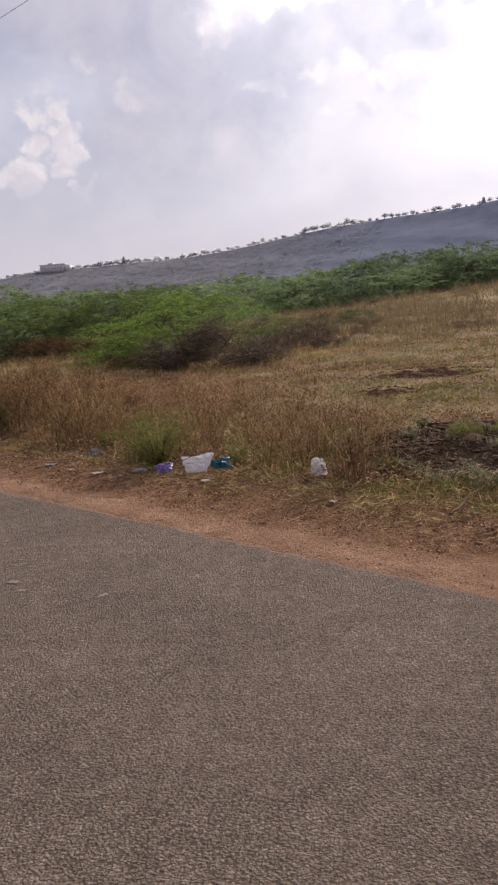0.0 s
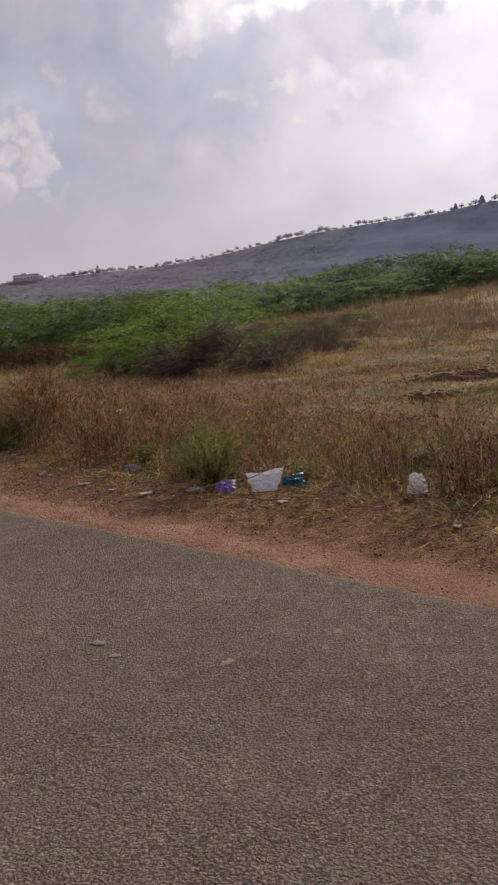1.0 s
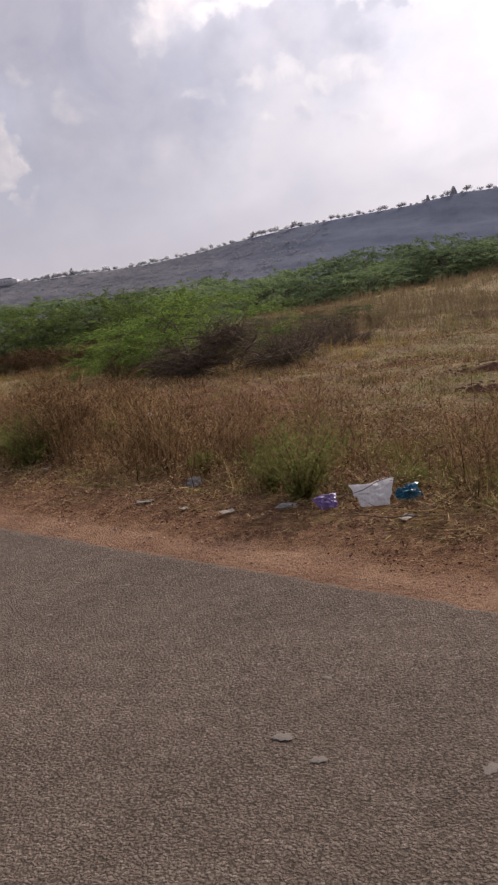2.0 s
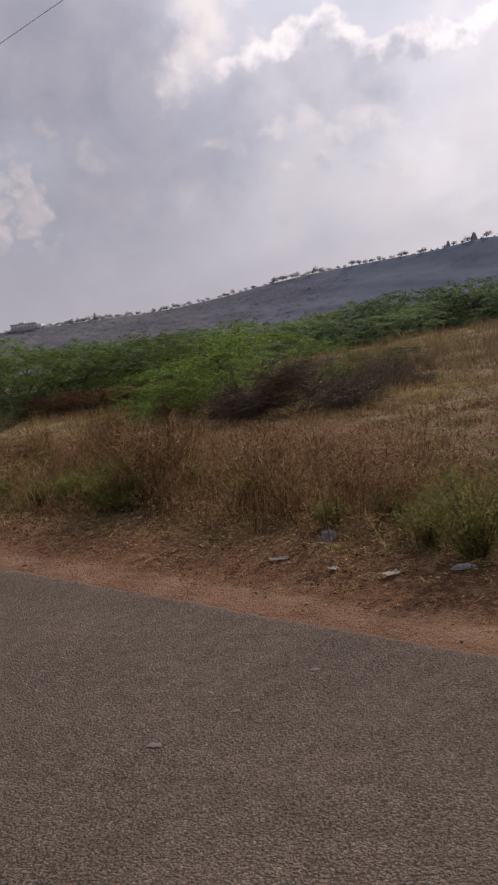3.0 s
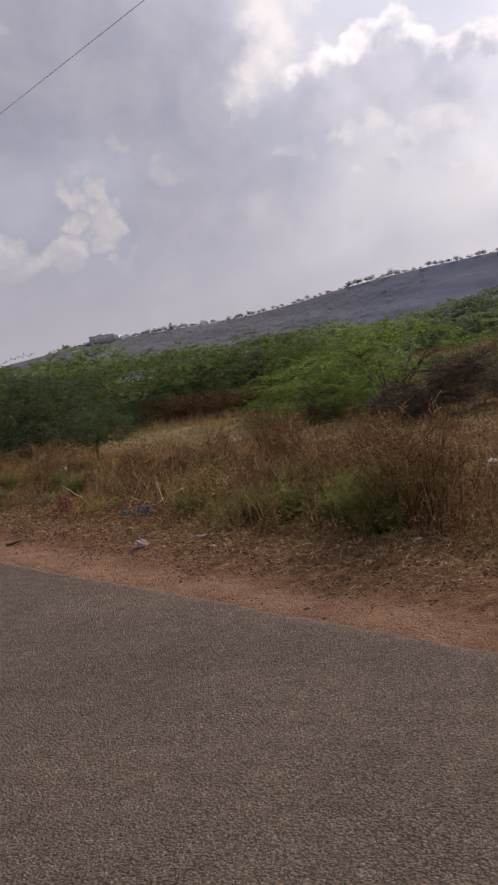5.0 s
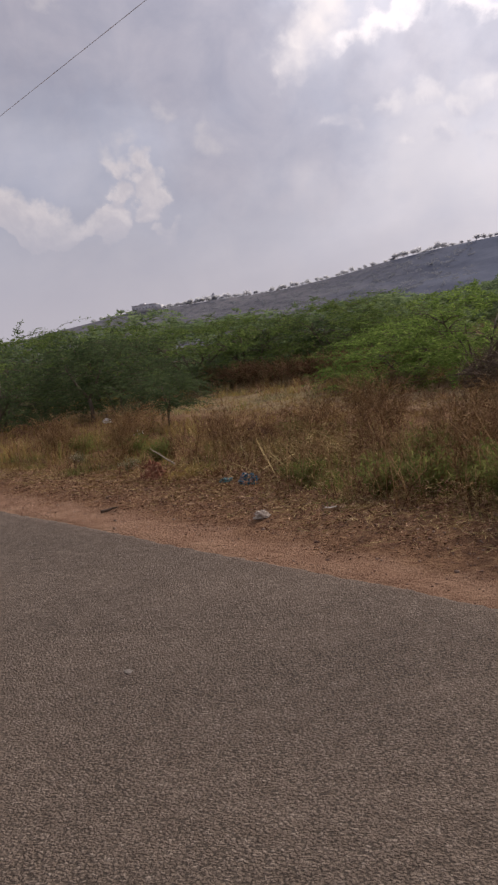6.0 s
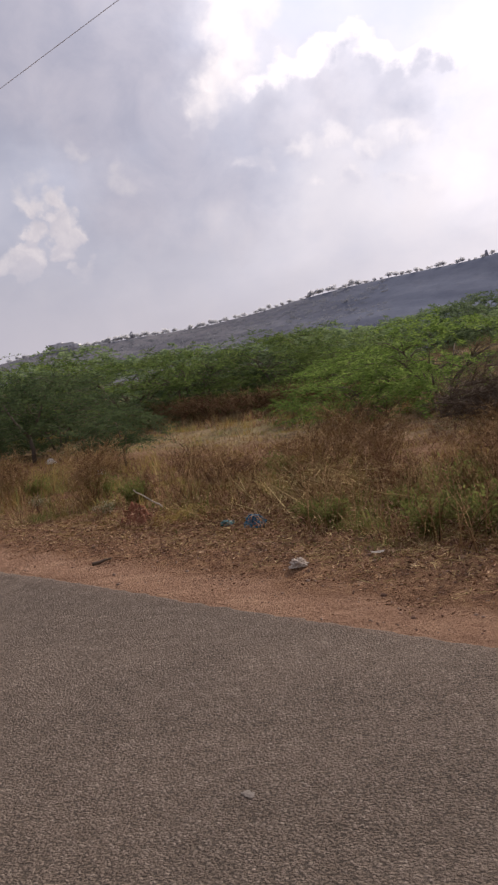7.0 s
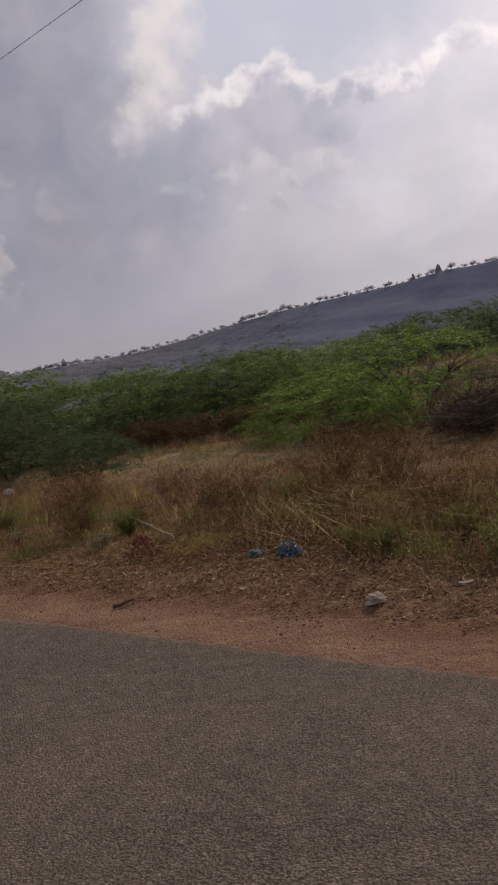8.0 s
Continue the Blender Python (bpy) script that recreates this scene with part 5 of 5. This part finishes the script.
# short tangled litter and stubble, in streaks and clumps, from the verge out over the field
for name, label, mat, seed, size in (("field_litter", "brown leaf and stalk litter in streaks over the field", DEAD_LEAF, 51, 1.0), ("field_stubble", "pale broken stubble lying over the field", STRAW, 53, 1.15)):
    litter = Build()
    for count, s0, s1, n0, n1, big, high in ((140000, 1, 17, 6.3, 10, 0.55, 0.20), (150000, -6, 20, 7.6, 20, 0.72, 0.05), (60000, -16, 40, 18, 46, 1.5, 0.06)):
        p, s, n = scatter(int(count * (1.4 if mat is DEAD_LEAF else 1.0)), s0, s1, n0, n1, lambda s, n: 0.04 + 0.96 * ease(ripple(0.35 * (0.6 * n - 0.8 * s), 0.8 * n + 0.6 * s, 0.9 * big, seed) + 0.5 * ripple(s, n, 3.1 * big, seed + 1), -0.1, 0.5))
        k = len(p)
        ang = rng.uniform(0, 6.28, k)
        flat = np.stack([np.cos(ang), np.sin(ang), rng.normal(0.2, 0.45, k)], 1)
        p[:, 2] += 0.02 + high * rng.uniform(0, 1, k) ** 2
        litter.leaflets(p, flat, rng.uniform(0.03, 0.11, k) * big * size, rng.uniform(0.006, 0.018, k) * big / size)
    plain(name, litter, mat, label, "litter", kind="stuff")
gravel = Build()
p, s, n = scatter(9000, -3, 22, 4.95, 6.5, lambda s, n: 0.3 + 0.7 * ease(n, 5.3, 5.8))
for q in p:
    r = rng.uniform(0.004, 0.010) * (2.2 if rng.uniform() < 0.03 else 1)
    gravel.lump(q + (0, 0, 0.01), (r, r, r * 0.7))
plain("verge_gravel", gravel, STONE, "small reddish gravel on the dirt verge", "gravel", kind="stuff")


# ---- single plants ----
def dry_weed(stems, height, spreadout, mat, name, label, seeds=True):
    """Thin upright stalks with side twigs and seed heads."""
    weed = thing(name, label, "weed", "dry weeds on the verge")
    stalk, head = Build(), Build()
    for a in range(stems):
        ang = rng.uniform(0, 6.28)
        h = height * rng.uniform(0.55, 1)
        r = spreadout * rng.uniform(0.15, 1)
        p0 = np.array((rng.normal(0, 0.07), rng.normal(0, 0.07), -0.03))
        p1 = np.array((0.35 * r * math.cos(ang), 0.35 * r * math.sin(ang), 0.55 * h))
        p2 = np.array((r * math.cos(ang), r * math.sin(ang), h)) + p0
        p1 = p1 + p0
        stalk.tube([p0, p1, p2], (0.0042, 0.0032, 0.0016), 3)
        for b in range(6):
            t = rng.uniform(0.1, 1)
            p = p1 * (1 - t) + p2 * t
            q = p + np.array((rng.normal(0, 0.06), rng.normal(0, 0.06), rng.uniform(0.03, 0.14))) * height
            stalk.tube([p, q], (0.0025, 0.0012), 3)
            if seeds:
                k = 2
                base = p + (q - p) * rng.uniform(0.4, 1, (k, 1))
                way = rng.normal(size=(k, 3))
                way /= np.linalg.norm(way, axis=1)[:, None]
                head.leaflets(base, way, rng.uniform(0.010, 0.026, k), rng.uniform(0.005, 0.010, k))
    part("stalk_tuft", stalk, STALK, weed, kind="stuff")
    if seeds:
        part("seed_spray", head, mat, weed, kind="stuff")
    return weed


WEEDS = [dry_weed(7, 0.58, 0.25, RUST_TWIG, "dry_weed", "thin dark dry weed stalks on the verge"), dry_weed(10, 0.65, 0.38, DRY_GRASS, "dry_weed", "branched tan dry weed with seed heads"),
         dry_weed(5, 0.5, 0.2, STALK, "dry_weed", "bare dark upright weed stalks"), dry_weed(10, 0.55, 0.4, RUST_TWIG, "dry_weed", "spreading rust-brown dry weed")]
p, s, n = scatter(250, -3, 26, 6.25, 11, lambda s, n: (0.12 + 0.88 * ease(s, 4.2, 4.9)) * (1 - 0.7 * ease(s, 14, 17)) * (1 - 0.8 * ease(n, 7.6, 9.5) * (1 - ease(s, 8, 12))) * (0.35 + 0.65 * clumpy(s, n, 1.7, 15)))
for i, q in enumerate(p):
    plant(WEEDS, int(rng.integers(0, 4)), q[0], q[1], rng.uniform(0.65, 1.2) * (0.85 if s[i] < 8 else 1.05), rng.uniform(0.85, 1.1), sink=0.0)

# denser stands of tall bare stalks: along, out, spread, how many, how grown
for s0, n0, wide, count, grown in ((4.68, 6.62, 0.12, 10, 1.15), (5.6, 6.65, 0.25, 8, 1), (9.0, 6.75, 0.4, 9, 1.2), (10.0, 6.9, 0.4, 7, 1.1), (11.2, 6.95, 0.28, 12, 1.2), (12.8, 6.65, 0.3, 5, 1.1), (13.6, 7.3, 0.5, 7, 1.1), (17.0, 7.4, 0.6, 5, 1),
                                   (6.3, 7.1, 0.4, 6, 1.0), (7.5, 7.0, 0.4, 6, 1.1), (8.3, 7.0, 0.35, 7, 1.15), (9.6, 7.3, 0.4, 8, 1.2), (10.6, 7.3, 0.4, 7, 1.2), (12.2, 7.1, 0.4, 8, 1.2), (14.6, 6.9, 0.4, 5, 1.1)):
    for j in range(count):
        x, y, _ = spot(s0 + rng.normal(0, wide), max(6.35, n0 + rng.normal(0, 0.25)))
        plant(WEEDS, (0, 2, 2, 3)[j % 4], x, y, rng.uniform(0.9, 1.3) * grown, 1.1, sink=0.0)


def leafy_shrub(height, radius, leaves, mat, name, label, size=0.035, bare=0.25):
    """A soft small-leaved shrub on many thin stems."""
    shrub = thing(name, label, "shrub")
    stems, leafage = Build(), Build()
    n_stems = 42
    for a in range(n_stems):
        ang, r, h = rng.uniform(0, 6.28), radius * math.sqrt(rng.uniform(0.02, 1)), height * rng.uniform(0.65, 1.0)
        h *= 1 - 0.35 * (r / radius) ** 2
        p0 = np.array((0.08 * r * math.cos(ang), 0.08 * r * math.sin(ang), -0.03))
        p2 = np.array((r * math.cos(ang), r * math.sin(ang), h))
        p1 = (p0 + p2) / 2 + np.array((-0.1 * r * math.cos(ang), -0.1 * r * math.sin(ang), 0.08 * h))
        stems.tube([p0, p1, p2], (0.006, 0.004, 0.0015), 3)
        k = leaves // n_stems
        t = rng.uniform(bare, 1, k)[:, None]
        base = (1 - t) ** 2 * p0 + 2 * t * (1 - t) * p1 + t**2 * p2 + rng.normal(0, 0.035, (k, 3))
        way = rng.normal(size=(k, 3)) + (0, 0, 0.5)
        way /= np.linalg.norm(way, axis=1)[:, None]
        leafage.leaflets(base, way, rng.uniform(0.6, 1.4, k) * size, rng.uniform(0.25, 0.4, k) * size)
    part("stem_tuft", stems, STALK, shrub, kind="stuff")
    part("foliage", leafage, mat, shrub, kind="stuff")
    return shrub


SHRUBS = [leafy_shrub(0.72, 0.44, 2900, WEED, "green_shrub", "soft green small-leaved shrub at the verge", 0.036, 0.08), leafy_shrub(0.42, 0.34, 1100, GREY_WEED, "grey_weed", "low grey-green leafy weed", 0.045, 0.3),
          leafy_shrub(0.5, 0.34, 1500, WEED, "green_weed", "low green leafy weed among dry stalks", 0.05, 0.15)]
for which, s, n, size in ((0, 7.05, 6.28, 1.0), (0, 7.5, 6.45, 0.62), (0, 11.45, 6.68, 0.95), (2, 12.7, 6.9, 0.9), (2, 12.3, 7.0, 0.8), (2, 8.65, 6.75, 0.6), (2, 13.2, 7.3, 0.75), (2, 13.8, 7.4, 0.7), (2, 12.0, 8.2, 0.7),
                          (1, 5.6, 7.55, 0.7), (1, 5.25, 7.35, 0.6), (1, 5.9, 7.8, 0.7), (2, 6.1, 7.75, 0.5), (1, 4.3, 6.85, 0.55), (1, 4.05, 6.75, 0.6), (1, 3.85, 6.85, 0.65), (1, 3.65, 6.75, 0.65), (1, 3.45, 6.85, 0.7), (1, 4.6, 7.05, 0.5), (1, 5.05, 7.15, 0.5), (1, 5.45, 7.5, 0.6), (2, 3.3, 6.7, 0.45), (2, 4.7, 6.95, 0.4), (2, 6.4, 6.75, 0.5),
                          (2, 14.6, 7.0, 0.6), (2, 12.5, 7.5, 1.0), (2, 13.1, 6.75, 0.8), (2, 13.5, 7.9, 1.0), (2, 14.2, 6.9, 0.7), (2, 11.3, 6.6, 0.7), (2, 11.9, 6.8, 0.8), (2, 16.0, 8.6, 0.9), (2, 18.2, 7.6, 0.8), (2, 19.4, 7.9, 0.9), (2, 10.4, 7.6, 0.8), (2, 8.3, 7.1, 0.7), (2, 17.3, 9.4, 1.0), (2, 21.5, 8.0, 0.9), (1, 17.8, 6.9, 0.7), (1, 20.0, 7.2, 0.7)):
    x, y, _ = spot(s, n)
    plant(SHRUBS, which, x, y, size, sink=0.0)
# weeds growing out of the heap of plant waste
for which, s, n, size in ((2, 4.45, 7.75, 0.62), (2, 4.2, 7.95, 0.55), (1, 4.75, 8.2, 0.55), (1, 3.9, 7.5, 0.55), (1, 5.0, 7.7, 0.5), (2, 3.5, 7.6, 0.6), (1, 5.3, 8.3, 0.5), (1, 4.4, 8.6, 0.55)):
    x, y, _ = spot(s, n)
    plant(SHRUBS, which, x, y, size, sink=-0.16)


# ---- heaps ----
def mound(name, label, s, n, long, wide, high, turn, mat, clods):
    heap = thing(name, label, "heap")
    x0, y0, _ = spot(s, n)
    b = Build()
    k = 34
    g = np.linspace(-1, 1, k)
    u, q = np.meshgrid(g, g, indexing="ij")
    r = np.hypot(u, q)
    z = high * (1 - ease(r + 0.16 * ripple(u, q, 0.9, s), 0.15, 1.0)) * (0.75 + 0.4 * ripple(u, q, 0.55, s + 1)) + 0.10 * high * ripple(u, q, 0.2, 3) - 0.05
    ca, sa = math.cos(radians(turn)), math.sin(radians(turn))

    def rest(px, py):
        return ground_z(x0 + ca * px - sa * py, y0 + sa * px + ca * py) - ground_z(x0, y0)

    z = z + rest(u * long, q * wide)
    i = (np.arange(k - 1)[:, None] * k + np.arange(k - 1)[None]).ravel()
    quads = np.stack([i, i + k, i + k + 1, i + 1], 1)
    b.put(np.stack([u * long, q * wide, z], -1).reshape(-1, 3), np.concatenate([quads[:, (0, 1, 2)], quads[:, (0, 2, 3)]]))
    part("earth", b, mat, heap)
    c = Build()
    for j in range(clods):
        a, d = rng.uniform(0, 6.28), math.sqrt(rng.uniform(0, 1)) * 0.95
        size = rng.uniform(0.006, 0.024) * (1.25 if mat is MUD else 1.0)
        c.lump((long * d * math.cos(a), wide * d * math.sin(a), high * (1 - d * d) * 0.8 + 0.01 + float(rest(long * d * math.cos(a), wide * d * math.sin(a)))), (size * 1.3, size, size * 0.5), 0.35)
    part("clod_scatter", c, mat, heap, kind="stuff")
    heap.matrix_basis = pose(x0, y0, float(ground_z(x0, y0)), 0, 0, turn)
    return heap


heap = mound("mulch_heap", "low heap of dark rotting plant waste with weeds", 4.1, 8.1, 2.05, 1.45, 0.34, 143.13, MUD, 1100)
stub = Build()
for j in range(1700):
    a, d = rng.uniform(0, 6.28), math.sqrt(rng.uniform(0, 1))
    p = np.array((1.9 * d * math.cos(a), 1.3 * d * math.sin(a), 0.30 * (1 - d * d)))
    q = p + rng.normal(size=3) * (0.08, 0.08, 0.04) + (0, 0, 0.04)
    stub.tube([p, q], (0.004, 0.002), 3)
part("stick_scatter", stub, DEAD_WOOD, heap, kind="stuff")
mound("clod_heap", "low strip of dark turned clods in the field", 8.7, 13.2, 1.3, 0.45, 0.16, 170, RED_SOIL, 160)
mound("clod_heap", "small clump of dark turned clods in the field", 8.3, 11.6, 0.6, 0.3, 0.14, 150, RED_SOIL, 90)
mound("clod_heap", "reddish bare scrape with clods in the field", 11.6, 14.6, 0.9, 0.5, 0.08, 150, RED_SOIL, 60)
mound("clod_heap", "reddish mound of earth in dry grass", 18.7, 9.7, 0.6, 0.45, 0.3, 150, RED_SOIL, 60)
mound("clod_heap", "small rust-red earth lump under dry grass", 16.95, 6.76, 0.27, 0.22, 0.27, 150, RUST_EARTH, 10)
mound("clod_heap", "dark rough mound with dry branches far off", 14.0, 24.0, 1.9, 0.9, 0.17, 150, RED_SOIL, 80)


# ---- litter ----
def crumple(name, label, category, s, n, size, mat, turn=0, tilt=0, lift=0.0, seed=1, folds=1.0):
    """A crumpled bag or rag: a folded lump of thin film."""
    bm = bmesh.new()
    bmesh.ops.create_icosphere(bm, subdivisions=4, radius=1.0)
    for v in bm.verts:
        p = v.co.copy()
        a = noise.fractal(p * 1.3 + Vector((seed * 7.1, 3, 1)), 0.8, 2.1, 4)
        ridge_line = abs(noise.noise(p * 2.6 + Vector((seed, seed * 2.0, 5))))
        crease = abs(noise.noise(p * 6.0 + Vector((seed * 3.0, 1, 5))))
        v.co = p * (1 + folds * (0.35 * a - 0.5 * ridge_line - 0.18 * crease + 0.15))
        if v.co.z < -0.35:
            v.co.z = -0.35 + 0.15 * (v.co.z + 0.35)
    for v in bm.verts:
        v.co = Vector((v.co.x * size[0], v.co.y * size[1], (v.co.z + 0.42) * size[2]))
    me = bpy.data.meshes.new(name)
    bm.to_mesh(me)
    bm.free()
    me.materials.append(mat)
    ob = tagged(new(name, me), label, category)
    x, y, _ = spot(s, n)
    ob.matrix_basis = pose(x, y, float(ground_z(x, y)) + lift, tilt, 0, turn)
    return ob


def pouch(name, label, category, s, n, wide, high, deep, mat, turn, tilt, seed, lift=0.0):
    """A limp bag: two creased films joined round a torn-looking outline, leaning back."""
    b = Build()
    a, c = 40, 26
    u, q = np.meshgrid(np.linspace(-1, 1, a), np.linspace(-1, 1, c), indexing="ij")
    swell = (1 - u**4) * (1 - q**4)
    ragged = 1 + 0.09 * ripple(u + seed, q, 1.6, seed)
    x = u * wide / 2 * ragged * (0.62 + 0.38 * (q + 1) / 2)
    z = (q + 1) * high / 2 * ragged + 0.10 * high * u * (q > 0)
    crease = 0.6 * np.abs(ripple(u + seed, q * 1.2, 1.9, seed)) + 0.3 * np.abs(ripple(u + q, 0.8 * u - q, 0.8, seed + 2))
    y = deep * swell * (0.25 + 0.9 * crease)
    i = (np.arange(a - 1)[:, None] * c + np.arange(c - 1)[None]).ravel()
    quads = np.stack([i, i + c, i + c + 1, i + 1], 1)
    tris = np.concatenate([quads[:, (0, 1, 2)], quads[:, (0, 2, 3)]])
    b.put(np.stack([x, -y, z], -1).reshape(-1, 3), tris)
    b.put(np.stack([x, y * 0.6 + 0.001, z], -1).reshape(-1, 3), tris[:, ::-1])
    px, py, _ = spot(s, n)
    ob = tagged(new(name, b.mesh(name, mat)), label, category)
    ob.matrix_basis = pose(px, py, float(ground_z(px, py)) + lift, tilt, 0, turn)
    return ob


pouch("plastic_bag", "crumpled white plastic bag lying on the verge", "plastic bag", 6.31, 6.16, 0.31, 0.21, 0.026, WHITE_PLASTIC, 4, -50, 2.0, 0.02)
crumple("blue_bag", "crumpled blue plastic bag beside a white one", "plastic bag", 6.16, 6.36, (0.085, 0.05, 0.07), BLUE_PLASTIC, 40, 0, 0.03, 3, 1.3)
pouch("purple_packet", "crumpled purple and white snack packet", "packet", 6.60, 6.02, 0.19, 0.13, 0.035, PURPLE_PLASTIC, 18, -55, 4.0, 0.02)
crumple("plastic_bag", "white plastic bag caught among dry stalks", "plastic bag", 5.11, 6.53, (0.07, 0.055, 0.08), WHITE_PLASTIC, 60, 0, 0.03, 5, 1.5)
crumple("foil_wrapper", "torn pale wrapper beneath the green shrub", "wrapper", 6.98, 6.0, (0.07, 0.03, 0.02), GREY_PLASTIC, 15, 0, 0.0, 6)
crumple("blue_bag", "crumpled blue plastic bag under dry grass", "plastic bag", 15.13, 6.82, (0.10, 0.08, 0.09), BLUE_PLASTIC, 30, 0, 0.0, 7)
crumple("teal_bag", "flattened teal plastic scrap under dry grass", "plastic bag", 15.48, 6.78, (0.10, 0.06, 0.03), TEAL_PLASTIC, 80, 0, 0.0, 8)
crumple("rag", "soiled off-white rag on the red verge", "rag", 13.52, 5.74, (0.06, 0.038, 0.042), CLOTH, 30, 0, 0.0, 9, 1.6)
crumple("grey_film", "crumpled grey plastic film among dry stalks", "plastic film", 8.35, 6.36, (0.07, 0.035, 0.05), GREY_PLASTIC, 30, 0, 0.0, 10, 1.5)
crumple("plastic_scrap", "white plastic scrap in the far grass", "plastic scrap", 27.2, 11.5, (0.11, 0.07, 0.08), WHITE_PLASTIC, 30, 0, 0.05, 11)
crumple("plastic_scrap", "small pale plastic scrap in dry grass", "plastic scrap", 20.5, 8.6, (0.08, 0.05, 0.05), WHITE_PLASTIC, 30, 0, 0.25, 12)
crumple("plastic_scrap", "small white scrap caught in dry stalks", "plastic scrap", 11.6, 8.6, (0.05, 0.03, 0.02), WHITE_PLASTIC, 30, 0, 0.3, 13)


def paper_scrap(label, s, n, long, wide, turn, seed):
    """A torn, slightly curled sheet with thickness."""
    b = Build()
    k = 9
    u, q = np.meshgrid(np.linspace(-1, 1, k), np.linspace(-1, 1, k), indexing="ij")
    edge = 1 + 0.16 * ripple(u + seed, q, 0.8, seed)
    z = 0.006 + 0.006 * ripple(u, q + seed, 1.3, seed) + 0.006 * np.abs(u) ** 3
    top = np.stack([u * long / 2 * edge, q * wide / 2 * edge, z], -1).reshape(-1, 3)
    i = (np.arange(k - 1)[:, None] * k + np.arange(k - 1)[None]).ravel()
    quads = np.stack([i, i + k, i + k + 1, i + 1], 1)
    tris = np.concatenate([quads[:, (0, 1, 2)], quads[:, (0, 2, 3)]])
    b.put(top, tris)
    b.put(top - (0, 0, 0.002), tris[:, ::-1])
    x, y, _ = spot(s, n)
    ob = plain("paper_scrap", b, PAPER, label, "paper", "paper scraps on the verge")
    ob.matrix_basis = pose(x, y, float(ground_z(x, y)) + 0.012, 6, 0, turn)


for s, n, long, wide, turn in ((8.36, 5.82, 0.14, 0.05, 10), (7.78, 5.72, 0.06, 0.05, 50), (7.35, 5.76, 0.11, 0.06, 30), (5.96, 5.99, 0.13, 0.07, 60), (13.13, 6.16, 0.10, 0.04, 10), (10.88, 6.49, 0.08, 0.06, 30), (4.4, 5.9, 0.07, 0.05, 70)):
    paper_scrap("small torn off-white paper scrap on the verge", s, n, long, wide, turn, s)


def fallen_stick(label, s, n, length, turn, lift, rise, thick, mat):
    b = Build()
    u = np.linspace(-0.5, 0.5, 9)
    b.tube(np.stack([u * length, length * (0.03 * np.sin(u * 5) + 0.008 * np.sin(u * 23)), rise * (u + 0.5) + 0.015 * length * np.sin(u * 11)], 1), thick * np.linspace(1, 0.45, 9), 6)
    x, y, _ = spot(s, n)
    ob = plain("fallen_stick", b, mat, label, "stick")
    ob.matrix_basis = pose(x, y, float(ground_z(x, y)) + lift, 0, 0, turn)


fallen_stick("pale bare stick propped in dry grass", 16.75, 6.78, 0.42, 150, 0.16, 0.20, 0.009, BLEACHED)
fallen_stick("brown broken twig on the red verge", 15.62, 5.42, 0.17, 20, 0.012, 0.03, 0.019, DEAD_WOOD)
fallen_stick("dry straw stem lying on the verge", 7.9, 6.35, 0.6, 100, 0.03, 0.2, 0.004, STRAW)
fallen_stick("dry straw stem lying on the verge", 13.3, 7.0, 0.8, 170, 0.1, 0.25, 0.006, STRAW)
fallen_stick("dry straw stem lying on the verge", 6.0, 6.05, 0.5, 160, 0.02, 0.03, 0.006, STRAW)
fallen_stick("thin dry twig lying across a plastic bag", 6.28, 6.08, 0.42, 20, 0.13, 0.10, 0.004, DEAD_WOOD)
fallen_stick("thin bare twig lying on straw", 6.1, 5.85, 0.55, 170, 0.03, 0.04, 0.005, DEAD_WOOD)
fallen_stick("dark curved twig by the grass", 3.4, 6.1, 0.45, 60, 0.02, 0.08, 0.008, DEAD_WOOD)


def mortar_splash(s, n, size, seed):
    """A dried pale spot, a few millimetres thick, on the asphalt."""
    b = Build()
    k = 16
    a = np.arange(k) * 6.2832 / k
    r = size * (1 + 0.3 * np.sin(2 * a + seed) + 0.2 * np.sin(5 * a + 2 * seed))
    ring = np.stack([r * np.cos(a), r * np.sin(a) * 1.2, 0 * a], 1)
    b.put(np.concatenate([ring, ring * 0.8 + (0, 0, 0.0015), [(0, 0, 0.002)]]),
          [t for j in range(k) for t in ((j, (j + 1) % k, k + (j + 1) % k), (j, k + (j + 1) % k, k + j), (k + j, k + (j + 1) % k, 2 * k))])
    x, y, _ = spot(s, n)
    plain("mortar_splash", b, MORTAR, "pale dried mortar spot on the asphalt", "stain", "mortar spots", at=(x, y, 0.003))


for s, n, size in ((4.19, 3.74, 0.026), (6.87, 3.48, 0.024), (6.82, 3.88, 0.016), (11.43, 3.3, 0.022), (4.87, 3.55, 0.028), (4.67, 3.5, 0.022), (5.03, 4.0, 0.016), (4.02, 4.27, 0.016), (3.26, 4.36, 0.014), (6.83, 4.41, 0.018)):
    mortar_splash(s, n, size, s * 3)

# ---- overhead cable, parallel to the road ----
line = Build()
u = np.linspace(-60, 160, 120)
out = 8.1 - 0.0131 * (u - 20)
line.tube(np.stack([ALONG[0] * u + OUT[0] * out, ALONG[1] * u + OUT[1] * out, 6.32 + 0.00002 * (u - 20) ** 2], 1), np.full(120, 0.0045), 6)
plain("overhead_cable", line, CABLE, "thin black overhead cable running along the road", "cable", kind="structure")
